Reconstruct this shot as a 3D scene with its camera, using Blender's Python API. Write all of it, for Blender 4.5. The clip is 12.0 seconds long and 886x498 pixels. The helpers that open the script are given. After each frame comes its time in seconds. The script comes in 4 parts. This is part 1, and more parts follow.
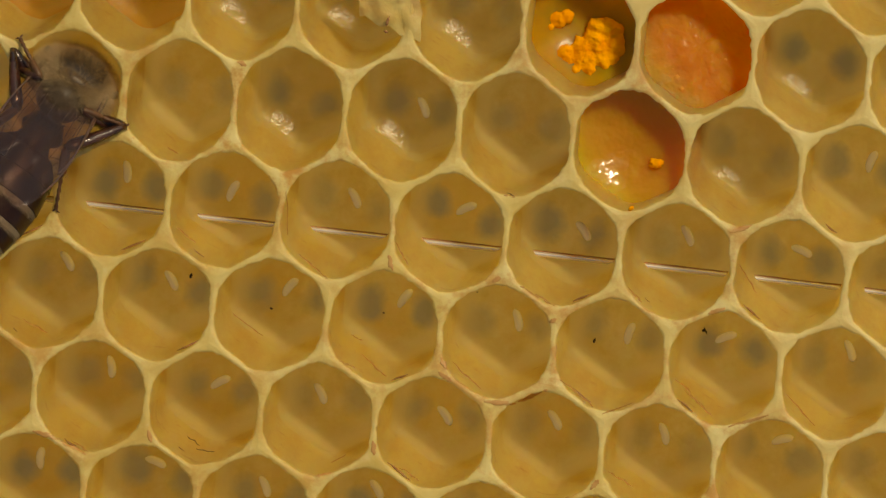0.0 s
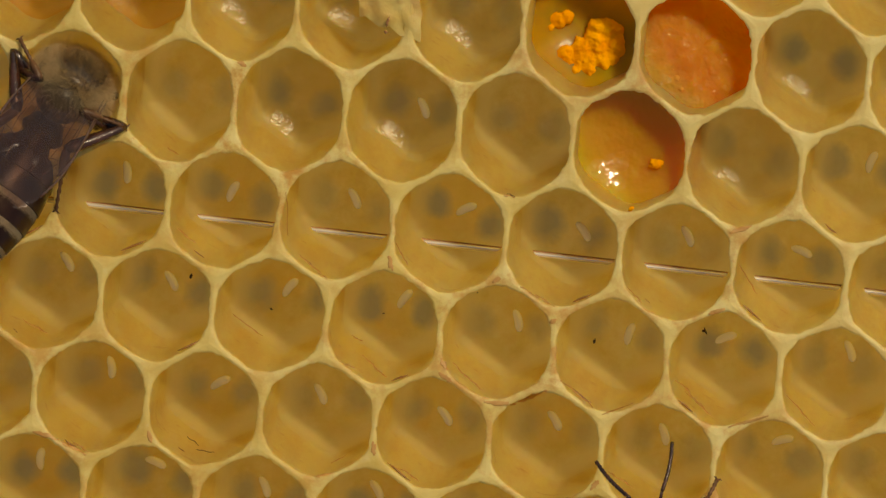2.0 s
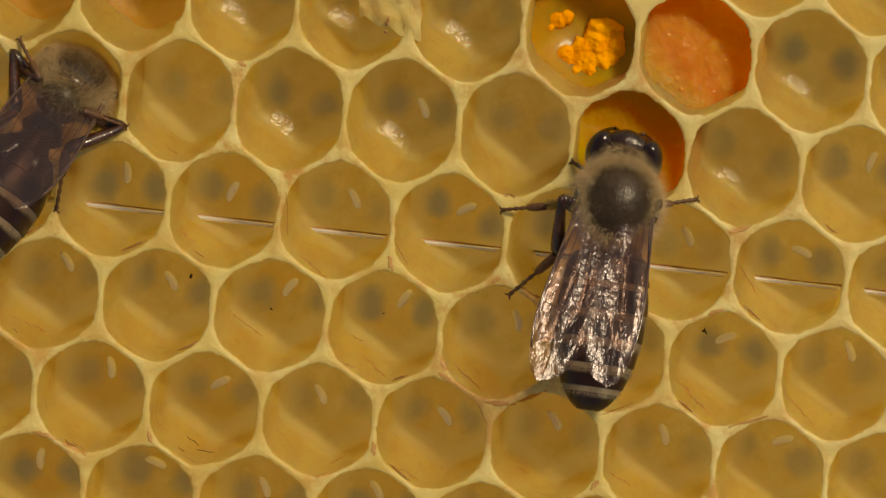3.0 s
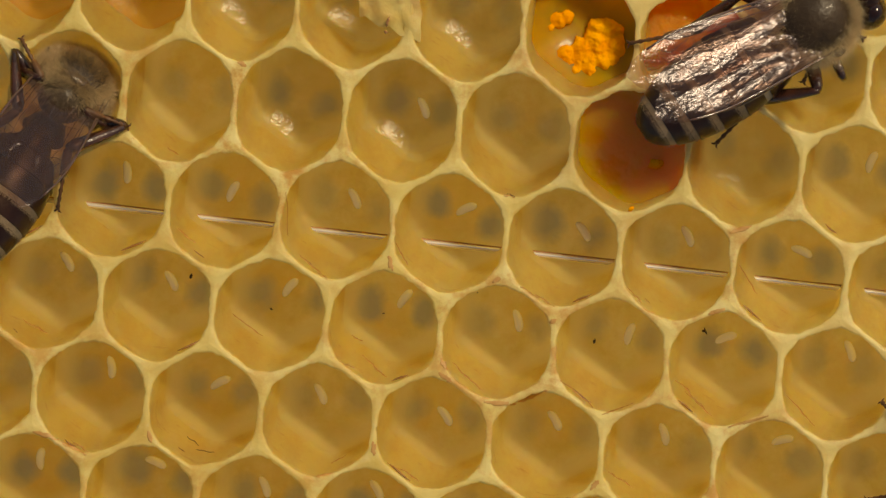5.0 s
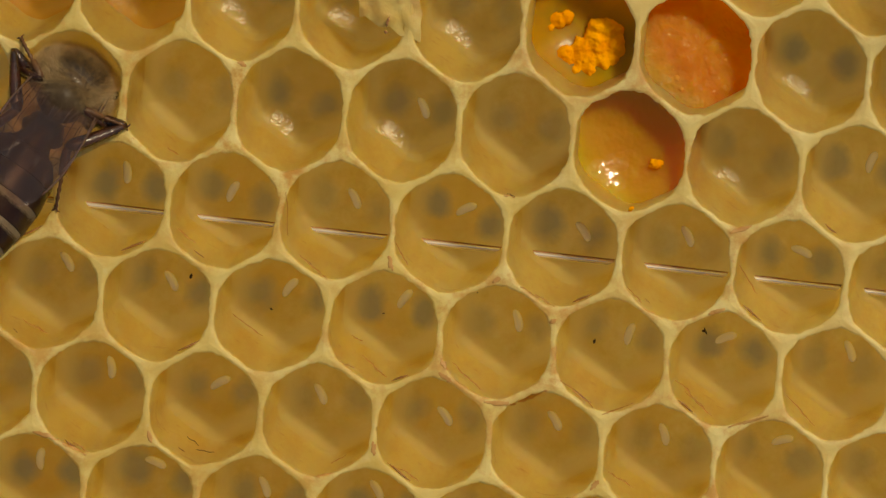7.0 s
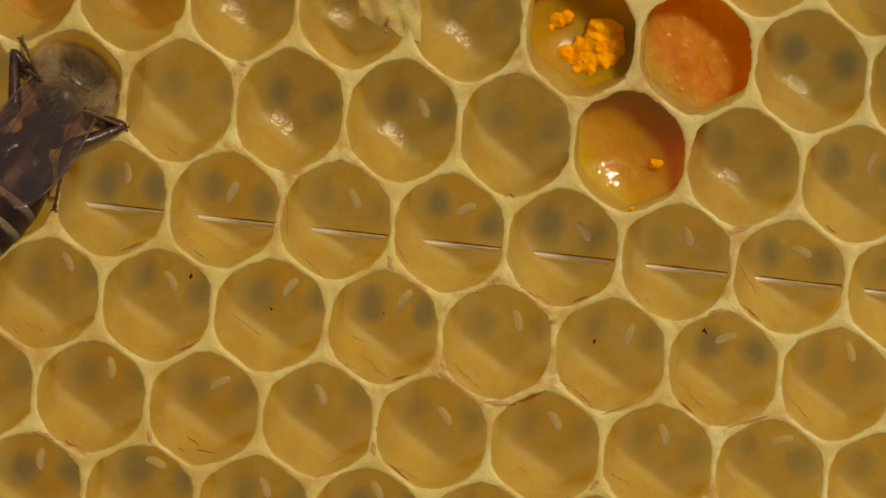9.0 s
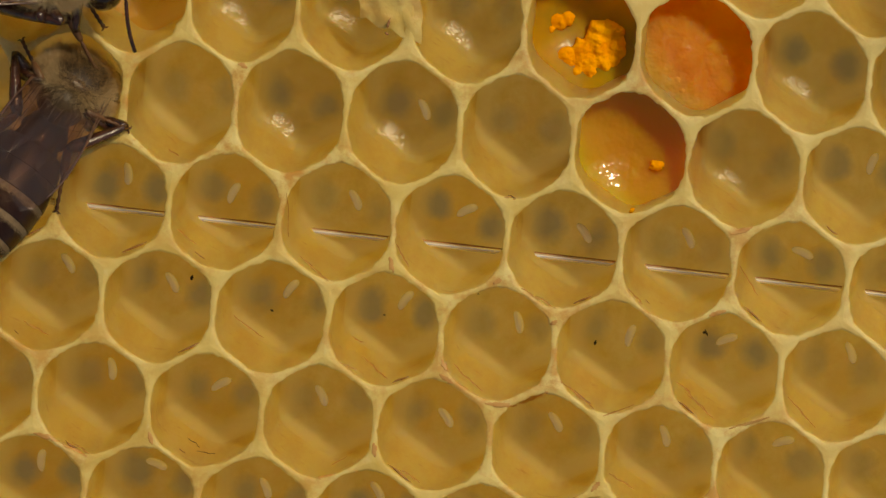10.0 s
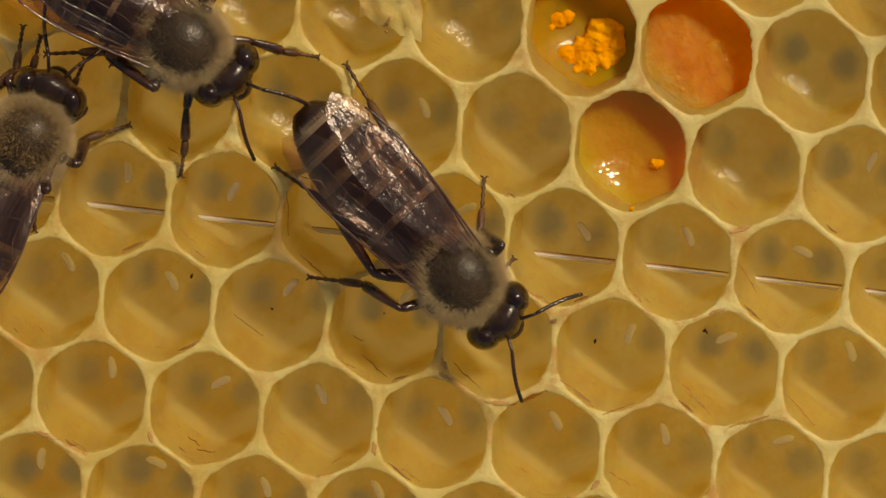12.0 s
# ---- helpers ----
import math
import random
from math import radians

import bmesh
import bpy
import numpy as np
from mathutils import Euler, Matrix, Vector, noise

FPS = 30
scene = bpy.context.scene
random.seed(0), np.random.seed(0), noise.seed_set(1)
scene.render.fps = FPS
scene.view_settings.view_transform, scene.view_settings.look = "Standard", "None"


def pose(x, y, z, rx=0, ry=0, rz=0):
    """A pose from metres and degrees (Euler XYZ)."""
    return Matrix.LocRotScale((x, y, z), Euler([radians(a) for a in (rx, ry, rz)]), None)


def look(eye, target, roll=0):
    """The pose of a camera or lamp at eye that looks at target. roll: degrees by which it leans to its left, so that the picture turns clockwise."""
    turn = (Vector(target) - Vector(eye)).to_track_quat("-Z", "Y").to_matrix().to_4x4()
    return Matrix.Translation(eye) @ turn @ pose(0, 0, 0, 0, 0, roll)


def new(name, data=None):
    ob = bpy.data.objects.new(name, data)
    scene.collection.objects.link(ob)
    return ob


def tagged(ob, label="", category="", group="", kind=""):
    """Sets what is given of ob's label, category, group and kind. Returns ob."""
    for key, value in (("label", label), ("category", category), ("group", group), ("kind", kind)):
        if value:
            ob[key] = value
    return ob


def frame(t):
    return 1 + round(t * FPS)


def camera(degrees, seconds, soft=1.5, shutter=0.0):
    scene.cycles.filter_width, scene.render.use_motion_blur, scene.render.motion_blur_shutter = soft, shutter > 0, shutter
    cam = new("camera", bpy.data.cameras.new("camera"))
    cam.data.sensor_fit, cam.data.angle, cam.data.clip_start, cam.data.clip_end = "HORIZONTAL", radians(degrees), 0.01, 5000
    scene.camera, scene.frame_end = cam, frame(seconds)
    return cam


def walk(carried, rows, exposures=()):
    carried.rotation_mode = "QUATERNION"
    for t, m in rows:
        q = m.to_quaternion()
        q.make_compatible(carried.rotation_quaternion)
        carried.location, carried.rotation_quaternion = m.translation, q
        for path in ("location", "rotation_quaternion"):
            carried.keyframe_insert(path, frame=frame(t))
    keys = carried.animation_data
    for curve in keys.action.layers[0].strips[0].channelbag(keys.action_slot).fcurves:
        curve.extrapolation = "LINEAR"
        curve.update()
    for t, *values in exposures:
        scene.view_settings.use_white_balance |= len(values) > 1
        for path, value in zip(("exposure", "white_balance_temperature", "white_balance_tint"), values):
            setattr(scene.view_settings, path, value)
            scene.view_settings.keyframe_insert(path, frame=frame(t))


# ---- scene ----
from mathutils import Quaternion
from mathutils.bvhtree import BVHTree

# A frame of drawn honeycomb seen square on from above; the comb's face is the plane z = 0.
MM = 0.001
PITCH = 5.3 * MM                     # worker cells, centre to centre
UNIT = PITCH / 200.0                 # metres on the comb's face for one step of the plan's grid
EYE_H = 0.270                        # camera over the comb's face
DEPTH = 5.0 * MM                     # depth of the drawn cells
cam = camera(2 * math.degrees(math.atan(784 * UNIT / EYE_H)), 12.0, soft=1.4)


def at(px, py, z=0.0):
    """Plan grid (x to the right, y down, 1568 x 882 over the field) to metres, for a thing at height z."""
    k = UNIT * (EYE_H - z) / EYE_H
    return Vector(((px - 784) * k, (441 - py) * k, z))


walk(cam, [(t, pose(-dx * UNIT, dy * UNIT, EYE_H)) for t, dx, dy in (
    (0.0, 0, -0.8), (0.6, 0, 0), (9.0, 0, 0.2), (9.5, 1.0, 1.2), (10.0, 1.5, 2.8), (10.5, 0.0, 2.0),
    (11.0, 0.4, 1.8), (11.5, 1.2, 1.6), (12.0, 1.2, 0.0))], exposures=[(t, -0.57 + d, 8650, 7) for t, d in (
    (0.0, -0.03), (2.5, -0.03), (3.0, 0.05), (4.8, 0.20), (5.0, 0.14), (5.5, 0.05), (6.5, -0.03), (10.0, -0.03), (11.5, -0.01), (12.0, 0.08))])

# ---- light: high sun and clear sky ----
SUN_EL, SUN_AZ = radians(50), radians(48)          # azimuth counted from +x towards +y
world = bpy.data.worlds.new("sky")
scene.world = world
world.use_nodes = True
wn = world.node_tree.nodes
sky = wn.new("ShaderNodeTexSky")
sky.sky_type = "NISHITA"
sky.sun_disc = False
sky.sun_elevation, sky.sun_rotation = SUN_EL, math.pi / 2 - SUN_AZ
wn["Background"].inputs[1].default_value = 0.10
world.node_tree.links.new(sky.outputs[0], wn["Background"].inputs[0])
sun = new("sun", bpy.data.lights.new("sun", "SUN"))
sun.data.energy, sun.data.angle, sun.data.color = 3.3, radians(9), (1.0, 0.90, 0.74)
sun_dir = Vector((math.cos(SUN_EL) * math.cos(SUN_AZ), math.cos(SUN_EL) * math.sin(SUN_AZ), math.sin(SUN_EL)))
sun.matrix_world = look(sun_dir, (0, 0, 0))


# ---- materials ----
class Mat:
    """A small builder for node materials."""

    def __init__(self, name):
        self.m = bpy.data.materials.new(name)
        self.m.use_nodes = True
        self.t = self.m.node_tree
        self.bsdf = self.t.nodes["Principled BSDF"]
        self.out = self.t.nodes["Material Output"]
        self.coord = self.t.nodes.new("ShaderNodeTexCoord")

    def n(self, kind, **values):
        node = self.t.nodes.new("ShaderNode" + kind)
        for key, value in values.items():
            node.inputs[key].default_value = value
        return node

    def link(self, a, b):
        self.t.links.new(a, b)

    def noise(self, scale, detail=4.0, rough=0.55, stretch=None, space="Object"):
        tex = self.n("TexNoise", Scale=scale, Detail=detail, Roughness=rough)
        src = self.coord.outputs[space]
        if stretch:
            mp = self.n("Mapping")
            mp.inputs["Scale"].default_value = stretch
            self.link(src, mp.inputs["Vector"])
            src = mp.outputs[0]
        self.link(src, tex.inputs["Vector"])
        return tex.outputs["Fac"]

    def ramp(self, fac, stops):
        r = self.n("ValToRGB")
        els = r.color_ramp.elements
        while len(els) < len(stops):
            els.new(0.5)
        for e, (p, c) in zip(els, stops):
            e.position, e.color = p, (*c, 1.0) if len(c) == 3 else c
        self.link(fac, r.inputs[0])
        return r.outputs[0]

    def grey(self, fac, lo, hi, a=0.0, b=1.0):
        return self.ramp(fac, [(lo, (a, a, a)), (hi, (b, b, b))])

    def mix(self, fac, a, b):
        x = self.t.nodes.new("ShaderNodeMix")
        x.data_type = "RGBA"
        for i, v in ((0, fac), (6, a), (7, b)):
            if isinstance(v, bpy.types.NodeSocket):
                self.link(v, x.inputs[i])
            elif i == 0:
                x.inputs[0].default_value = v
            else:
                x.inputs[i].default_value = (*v, 1.0)
        return x.outputs[2]

    def bump(self, height, strength, distance):
        b = self.n("Bump", Strength=strength, Distance=distance)
        self.link(height, b.inputs["Height"])
        self.link(b.outputs[0], self.bsdf.inputs["Normal"])
        self.link(b.outputs[0], self.bsdf.inputs["Coat Normal"])
        return b.outputs[0]

    def set(self, **values):
        for key, value in values.items():
            sock = self.bsdf.inputs[key.replace("_", " ")]
            if isinstance(value, bpy.types.NodeSocket):
                self.link(value, sock)
            else:
                sock.default_value = (*value, 1.0) if isinstance(value, tuple) and len(value) == 3 else value
        return self

    def translucent(self, colour, fac):
        tr = self.n("BsdfTranslucent")
        if isinstance(colour, bpy.types.NodeSocket):
            self.link(colour, tr.inputs[0])
        else:
            tr.inputs[0].default_value = (*colour, 1.0)
        mx = self.n("MixShader")
        if isinstance(fac, bpy.types.NodeSocket):
            self.link(fac, mx.inputs[0])
        else:
            mx.inputs[0].default_value = fac
        self.link(self.bsdf.outputs[0], mx.inputs[1])
        self.link(tr.outputs[0], mx.inputs[2])
        self.link(mx.outputs[0], self.out.inputs[0])


def soak(m, weight, reach=0.0036):
    """Light wanders inside honey, pollen and wax for a millimetre or two."""
    m.bsdf.inputs["Subsurface Weight"].default_value = weight
    m.bsdf.inputs["Subsurface Radius"].default_value = (1.0, 0.5, 0.12)
    m.bsdf.inputs["Subsurface Scale"].default_value = reach


def tinted_across(m, col, dark, pale):
    """Tints the wax browner towards the lower left and paler towards the upper right."""
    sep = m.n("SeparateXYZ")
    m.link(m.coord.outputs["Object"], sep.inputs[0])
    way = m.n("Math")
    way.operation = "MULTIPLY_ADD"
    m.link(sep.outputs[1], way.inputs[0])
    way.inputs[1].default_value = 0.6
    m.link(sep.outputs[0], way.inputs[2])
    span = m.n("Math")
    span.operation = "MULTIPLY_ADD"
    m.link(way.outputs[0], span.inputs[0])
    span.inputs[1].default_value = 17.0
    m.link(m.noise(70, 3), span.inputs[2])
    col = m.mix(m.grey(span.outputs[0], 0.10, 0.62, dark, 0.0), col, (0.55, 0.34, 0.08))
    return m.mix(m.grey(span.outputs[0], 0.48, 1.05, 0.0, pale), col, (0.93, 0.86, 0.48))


def wax_rim():
    m = Mat("pale_wax")
    big, mid, fine = m.noise(420, 5), m.noise(1500, 4, 0.6), m.noise(4200, 3)
    col = m.ramp(big, [(0.32, (0.72, 0.55, 0.17)), (0.50, (0.87, 0.74, 0.29)), (0.70, (0.95, 0.86, 0.42))])
    col = m.mix(m.grey(mid, 0.58, 0.74, 0.0, 0.5), col, (0.95, 0.88, 0.52))
    spots = m.grey(m.noise(600, 5, 0.75), 0.45, 0.60, 0.0, 1.0)
    where = m.grey(m.noise(110, 2), 0.40, 0.58, 0.12, 1.0)
    both = m.n("Math")
    both.operation = "MULTIPLY"
    m.link(spots, both.inputs[0])
    m.link(where, both.inputs[1])
    stain = both.outputs[0]
    col = m.mix(stain, col, (0.62, 0.29, 0.08))
    col = tinted_across(m, col, 0.14, 0.40)
    m.set(Base_Color=col, Roughness=0.38)
    m.bsdf.inputs["Specular IOR Level"].default_value = 0.28
    relief = m.n("Math")
    relief.operation = "MULTIPLY_ADD"
    m.link(fine, relief.inputs[0])
    relief.inputs[1].default_value = 0.18
    m.link(mid, relief.inputs[2])
    m.bump(relief.outputs[0], 0.8, 0.00013)
    m.translucent((0.96, 0.82, 0.40), 0.40)
    return m.m


def wax_wall():
    m = Mat("amber_wax")
    big = m.noise(330, 5)
    rnd = m.n("ObjectInfo").outputs["Random"]
    col = m.ramp(big, [(0.28, (0.72, 0.53, 0.19)), (0.55, (0.81, 0.65, 0.29)), (0.78, (0.87, 0.74, 0.38))])
    col = m.mix(m.grey(rnd, 0.0, 1.0, 0.0, 0.35), col, (0.88, 0.68, 0.22))
    cloud = m.grey(m.noise(760, 5, 0.7, (1.0, 0.7, 0.45)), 0.42, 0.62, 0.0, 0.45)
    col = m.mix(cloud, col, (0.64, 0.45, 0.14))
    streak = m.grey(m.noise(1300, 4, 0.6, (0.5, 0.9, 2.2)), 0.62, 0.74, 0.0, 0.35)
    col = m.mix(streak, col, (0.46, 0.22, 0.07))
    col = tinted_across(m, col, 0.28, 0.20)
    m.set(Base_Color=col, Roughness=0.38)
    m.bump(m.noise(1100, 5, 0.65), 0.6, 0.0002)
    soak(m, 0.5, 0.0016)
    deep = m.mix(cloud, (1.0, 0.92, 0.50), (0.88, 0.68, 0.28))
    deep = m.mix(streak, deep, (0.62, 0.34, 0.12))
    m.translucent(deep, 0.78)
    return m.m


def wax_base():
    m = Mat("thin_base_wax")
    uv = m.n("VectorMath")
    uv.operation = "LENGTH"
    m.link(m.coord.outputs["UV"], uv.inputs[0])
    wob = m.n("Math")
    wob.operation = "MULTIPLY_ADD"
    m.link(m.noise(420, 4, 0.55), wob.inputs[0])
    wob.inputs[1].default_value = 0.9
    m.link(uv.outputs["Value"], wob.inputs[2])
    # grey mask: thin wax, with the dimness of the cells behind painted in
    thin = m.grey(wob.outputs[0], 0.64, 1.72, 1.0, 0.0)
    amount = m.grey(m.n("ObjectInfo").outputs["Random"], 0.0, 1.0, 0.25, 0.86)
    f = m.n("Math")
    f.operation = "MULTIPLY"
    m.link(thin, f.inputs[0])
    m.link(amount, f.inputs[1])
    # base colour and translucency run into the wall's towards the outer ring
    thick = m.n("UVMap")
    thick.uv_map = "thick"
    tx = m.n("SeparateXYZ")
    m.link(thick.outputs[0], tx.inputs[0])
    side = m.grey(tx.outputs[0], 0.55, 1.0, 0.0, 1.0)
    amber = m.ramp(m.noise(620, 6, 0.68), [(0.3, (0.78, 0.57, 0.15)), (0.5, (0.87, 0.68, 0.23)), (0.7, (0.93, 0.77, 0.33))])
    patch = m.grey(m.noise(240, 4, 0.6), 0.45, 0.65, 0.0, 0.7)
    amber = m.mix(patch, amber, (0.86, 0.59, 0.13))
    amber = tinted_across(m, amber, 0.28, 0.18)
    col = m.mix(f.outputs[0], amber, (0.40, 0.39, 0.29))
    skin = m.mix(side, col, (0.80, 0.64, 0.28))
    m.set(Base_Color=skin, Roughness=0.35)
    m.bump(m.noise(900, 5), 0.5, 0.0002)
    soak(m, 0.5, 0.0016)
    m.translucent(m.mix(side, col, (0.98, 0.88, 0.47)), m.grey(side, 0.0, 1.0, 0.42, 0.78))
    return m.m


def nectar_film(name, tint, ior=1.36):
    m = Mat(name)
    tr = m.n("BsdfTransparent")
    tr.inputs[0].default_value = (*tint, 1)
    gl = m.n("BsdfGlossy", Roughness=0.26)
    b = m.n("Bump", Strength=0.45, Distance=0.00016)
    m.link(m.noise(1300, 3), b.inputs["Height"])
    m.link(b.outputs[0], gl.inputs["Normal"])
    fr = m.n("Fresnel", IOR=ior)
    mx = m.n("MixShader")
    m.link(fr.outputs[0], mx.inputs[0])
    m.link(tr.outputs[0], mx.inputs[1])
    m.link(gl.outputs[0], mx.inputs[2])
    m.link(mx.outputs[0], m.out.inputs[0])
    return m.m


def wing_film():
    m = Mat("wing_membrane")
    tr = m.n("BsdfTransparent")
    m.link(m.ramp(m.noise(900, 3), [(0.3, (0.70, 0.56, 0.49)), (0.7, (0.88, 0.78, 0.71))]), tr.inputs[0])
    # the smoky horn of the membrane itself
    horn = m.n("BsdfTranslucent")
    horn.inputs[0].default_value = (0.50, 0.36, 0.33, 1)
    smoke = m.n("BsdfDiffuse")
    smoke.inputs[0].default_value = (0.46, 0.34, 0.34, 1)
    body = m.n("MixShader")
    body.inputs[0].default_value = 0.5
    m.link(horn.outputs[0], body.inputs[1])
    m.link(smoke.outputs[0], body.inputs[2])
    film = m.n("MixShader")
    film.inputs[0].default_value = 0.035
    m.link(tr.outputs[0], film.inputs[1])
    m.link(body.outputs[0], film.inputs[2])
    gl = m.n("BsdfGlossy", Roughness=0.18)
    gl.inputs[0].default_value = (0.94, 0.87, 0.94, 1)
    b = m.n("Bump", Strength=0.7, Distance=0.0002)
    both = m.n("Math")
    both.operation = "MULTIPLY_ADD"
    m.link(m.noise(4200, 3), both.inputs[0])
    both.inputs[1].default_value = 0.17
    m.link(m.noise(1150, 3, 0.5, (0.42, 1.0, 1.0)), both.inputs[2])
    m.link(both.outputs[0], b.inputs["Height"])
    m.link(b.outputs[0], gl.inputs["Normal"])
    fr = m.n("Fresnel", IOR=1.36)
    mx = m.n("MixShader")
    m.link(fr.outputs[0], mx.inputs[0])
    m.link(film.outputs[0], mx.inputs[1])
    m.link(gl.outputs[0], mx.inputs[2])
    m.link(mx.outputs[0], m.out.inputs[0])
    return m.m


def plain(name, lo, hi, scale, rough, bump=0.0, metal=0.0, coat=0.0, spec=0.5, trans=None, scatter=0.0):
    m = Mat(name)
    m.set(Base_Color=m.ramp(m.noise(scale, 5), [(0.3, lo), (0.7, hi)]), Roughness=rough, Metallic=metal)
    m.bsdf.inputs["Coat Weight"].default_value = coat
    m.bsdf.inputs["Coat Roughness"].default_value = 0.06
    m.bsdf.inputs["Specular IOR Level"].default_value = spec
    if bump:
        m.bump(m.noise(scale * 4, 4), bump, 0.0001)
    if trans:
        m.translucent(trans, 0.35)
    if scatter:
        soak(m, scatter)
    return m.m


M_RIM, M_WALL, M_BASE = wax_rim(), wax_wall(), wax_base()
M_NECTAR, M_WING = nectar_film("clear_nectar", (0.985, 0.95, 0.84)), wing_film()
M_AMBER = nectar_film("amber_nectar", (0.95, 0.74, 0.42), 1.13)
M_EGG = plain("egg_white", (0.96, 0.94, 0.88), (0.98, 0.97, 0.93), 1500, 0.25)
M_WIRE = plain("steel_wire", (0.86, 0.80, 0.72), (0.98, 0.94, 0.88), 900, 0.25, 0.0, metal=0.6)
M_POLLEN_PALE = plain("yellow_pollen", (0.80, 0.25, 0.005), (0.94, 0.42, 0.012), 900, 0.7, 0.6, spec=0.1)


def packed(name, stops, rough, coat, size, relief, reach=0.0036):
    """Packed stores; the ramp across the cell paints its sunlit and shaded sides into the colour."""
    m = Mat(name)
    sep = m.n("SeparateXYZ")
    m.link(m.coord.outputs["Generated"], sep.inputs[0])
    add = m.n("Math")
    add.operation = "ADD"
    m.link(sep.outputs[0], add.inputs[0])
    m.link(sep.outputs[1], add.inputs[1])
    wob = m.n("Math")
    wob.operation = "MULTIPLY_ADD"
    m.link(m.noise(500, 4), wob.inputs[0])
    wob.inputs[1].default_value = 0.35
    m.link(add.outputs[0], wob.inputs[2])
    half = m.n("Math")
    half.operation = "MULTIPLY"
    half.inputs[1].default_value = 0.5
    m.link(wob.outputs[0], half.inputs[0])
    m.set(Base_Color=m.ramp(half.outputs[0], stops), Roughness=rough)
    m.bsdf.inputs["Coat Weight"].default_value = coat
    m.bsdf.inputs["Specular IOR Level"].default_value = 0.08
    m.bsdf.inputs["Coat Roughness"].default_value = 0.07
    m.bump(m.noise(size, 2, 0.5), 0.7, relief)
    soak(m, 1.0, reach)
    return m.m


# yellow wet edge at lower left; the browner rest also paints in rim shade
M_BREAD = packed("wet_bee_bread", [(0.31, (0.66, 0.41, 0.006)), (0.44, (0.60, 0.28, 0.010)), (0.66, (0.58, 0.245, 0.011))], 0.35, 0.8, 1100, 0.0002, 0.0055)
# paler lower left paints in the part that the sun reaches past the rim
M_POLLEN = packed("orange_pollen", [(0.32, (0.70, 0.30, 0.05)), (0.46, (0.57, 0.18, 0.020)), (0.75, (0.58, 0.21, 0.014))], 0.6, 0.03, 1500, 0.0003, 0.006)
M_PELLET = plain("pollen_pellet", (0.62, 0.24, 0.03), (0.80, 0.38, 0.08), 1500, 0.7, 0.4, spec=0.1)
M_HONEY = plain("deep_honey", (0.34, 0.18, 0.008), (0.58, 0.28, 0.006), 420, 0.35, 0.15, coat=0.12, spec=0.1, scatter=0.8)
M_SPECK = plain("dark_speck", (0.02, 0.014, 0.01), (0.05, 0.03, 0.02), 3000, 0.6)
# brown for propolis lines and crumbs; also colours the shade strip by the wire
M_STREAK = plain("propolis_streak", (0.24, 0.10, 0.03), (0.42, 0.20, 0.06), 2500, 0.5)
M_STAIN = plain("rusty_propolis", (0.66, 0.32, 0.09), (0.82, 0.53, 0.19), 1500, 0.45, 0.3, trans=(0.8, 0.5, 0.2))
M_SMEAR = plain("thin_propolis", (0.50, 0.26, 0.07), (0.68, 0.42, 0.13), 1800, 0.5, trans=(0.7, 0.42, 0.14))
M_SHELL = plain("dark_chitin", (0.018, 0.007, 0.004), (0.044, 0.018, 0.010), 1200, 0.32, 0.25, coat=0.25, spec=0.2)
M_BALD = plain("worn_thorax_chitin", (0.028, 0.017, 0.009), (0.070, 0.043, 0.023), 700, 0.40, 0.5, spec=0.25, coat=0.10)
M_HEAD = plain("head_chitin", (0.018, 0.008, 0.005), (0.048, 0.022, 0.013), 1100, 0.26, 0.35, coat=0.2, spec=0.35)
M_EYE = plain("compound_eye", (0.012, 0.004, 0.003), (0.028, 0.010, 0.006), 2600, 0.14, 0.12, coat=0.4, spec=0.3)
M_LEG = plain("leg_chitin", (0.014, 0.006, 0.004), (0.070, 0.024, 0.013), 1100, 0.22, 0.4, coat=0.5, spec=0.45)
M_TAN = plain("tan_leg_chitin", (0.06, 0.025, 0.012), (0.17, 0.08, 0.036), 1500, 0.4, 0.3, spec=0.3)
M_VEIN = plain("wing_vein", (0.05, 0.020, 0.014), (0.11, 0.05, 0.035), 2000, 0.2, coat=0.9)
M_FUZZ = plain("tan_fuzz", (0.58, 0.43, 0.24), (0.84, 0.68, 0.43), 1200, 0.6, trans=(0.6, 0.45, 0.22))
M_BROWN_FUZZ = plain("brown_fuzz", (0.28, 0.16, 0.06), (0.54, 0.35, 0.15), 700, 0.6)
M_DARK_FUZZ = plain("dark_fuzz", (0.10, 0.065, 0.03), (0.24, 0.16, 0.08), 700, 0.6)
M_BAND_DIM = plain("brown_hair_band", (0.20, 0.165, 0.115), (0.34, 0.285, 0.20), 1800, 0.7, 0.6)
M_BAND = plain("pale_hair_band", (0.29, 0.22, 0.135), (0.46, 0.365, 0.235), 1800, 0.7, 0.6)


# ---- mesh helpers ----
def mm(*p):
    return Vector(p) * MM


def part(name, bm, material, parent=None, label="", smooth=True):
    """Link a bmesh (or a mesh already made) as one mesh object under a thing or part."""
    if isinstance(bm, bpy.types.Mesh):
        me = bm
    else:
        me = bpy.data.meshes.new(name)
        bm.to_mesh(me)
        bm.free()
        for mat in material if isinstance(material, (list, tuple)) else [material]:
            me.materials.append(mat)
        if smooth:
            me.polygons.foreach_set("use_smooth", [True] * len(me.polygons))
    ob = new(name, me)
    if parent:
        ob.parent = parent
    if label:
        ob["label"] = label
    return ob


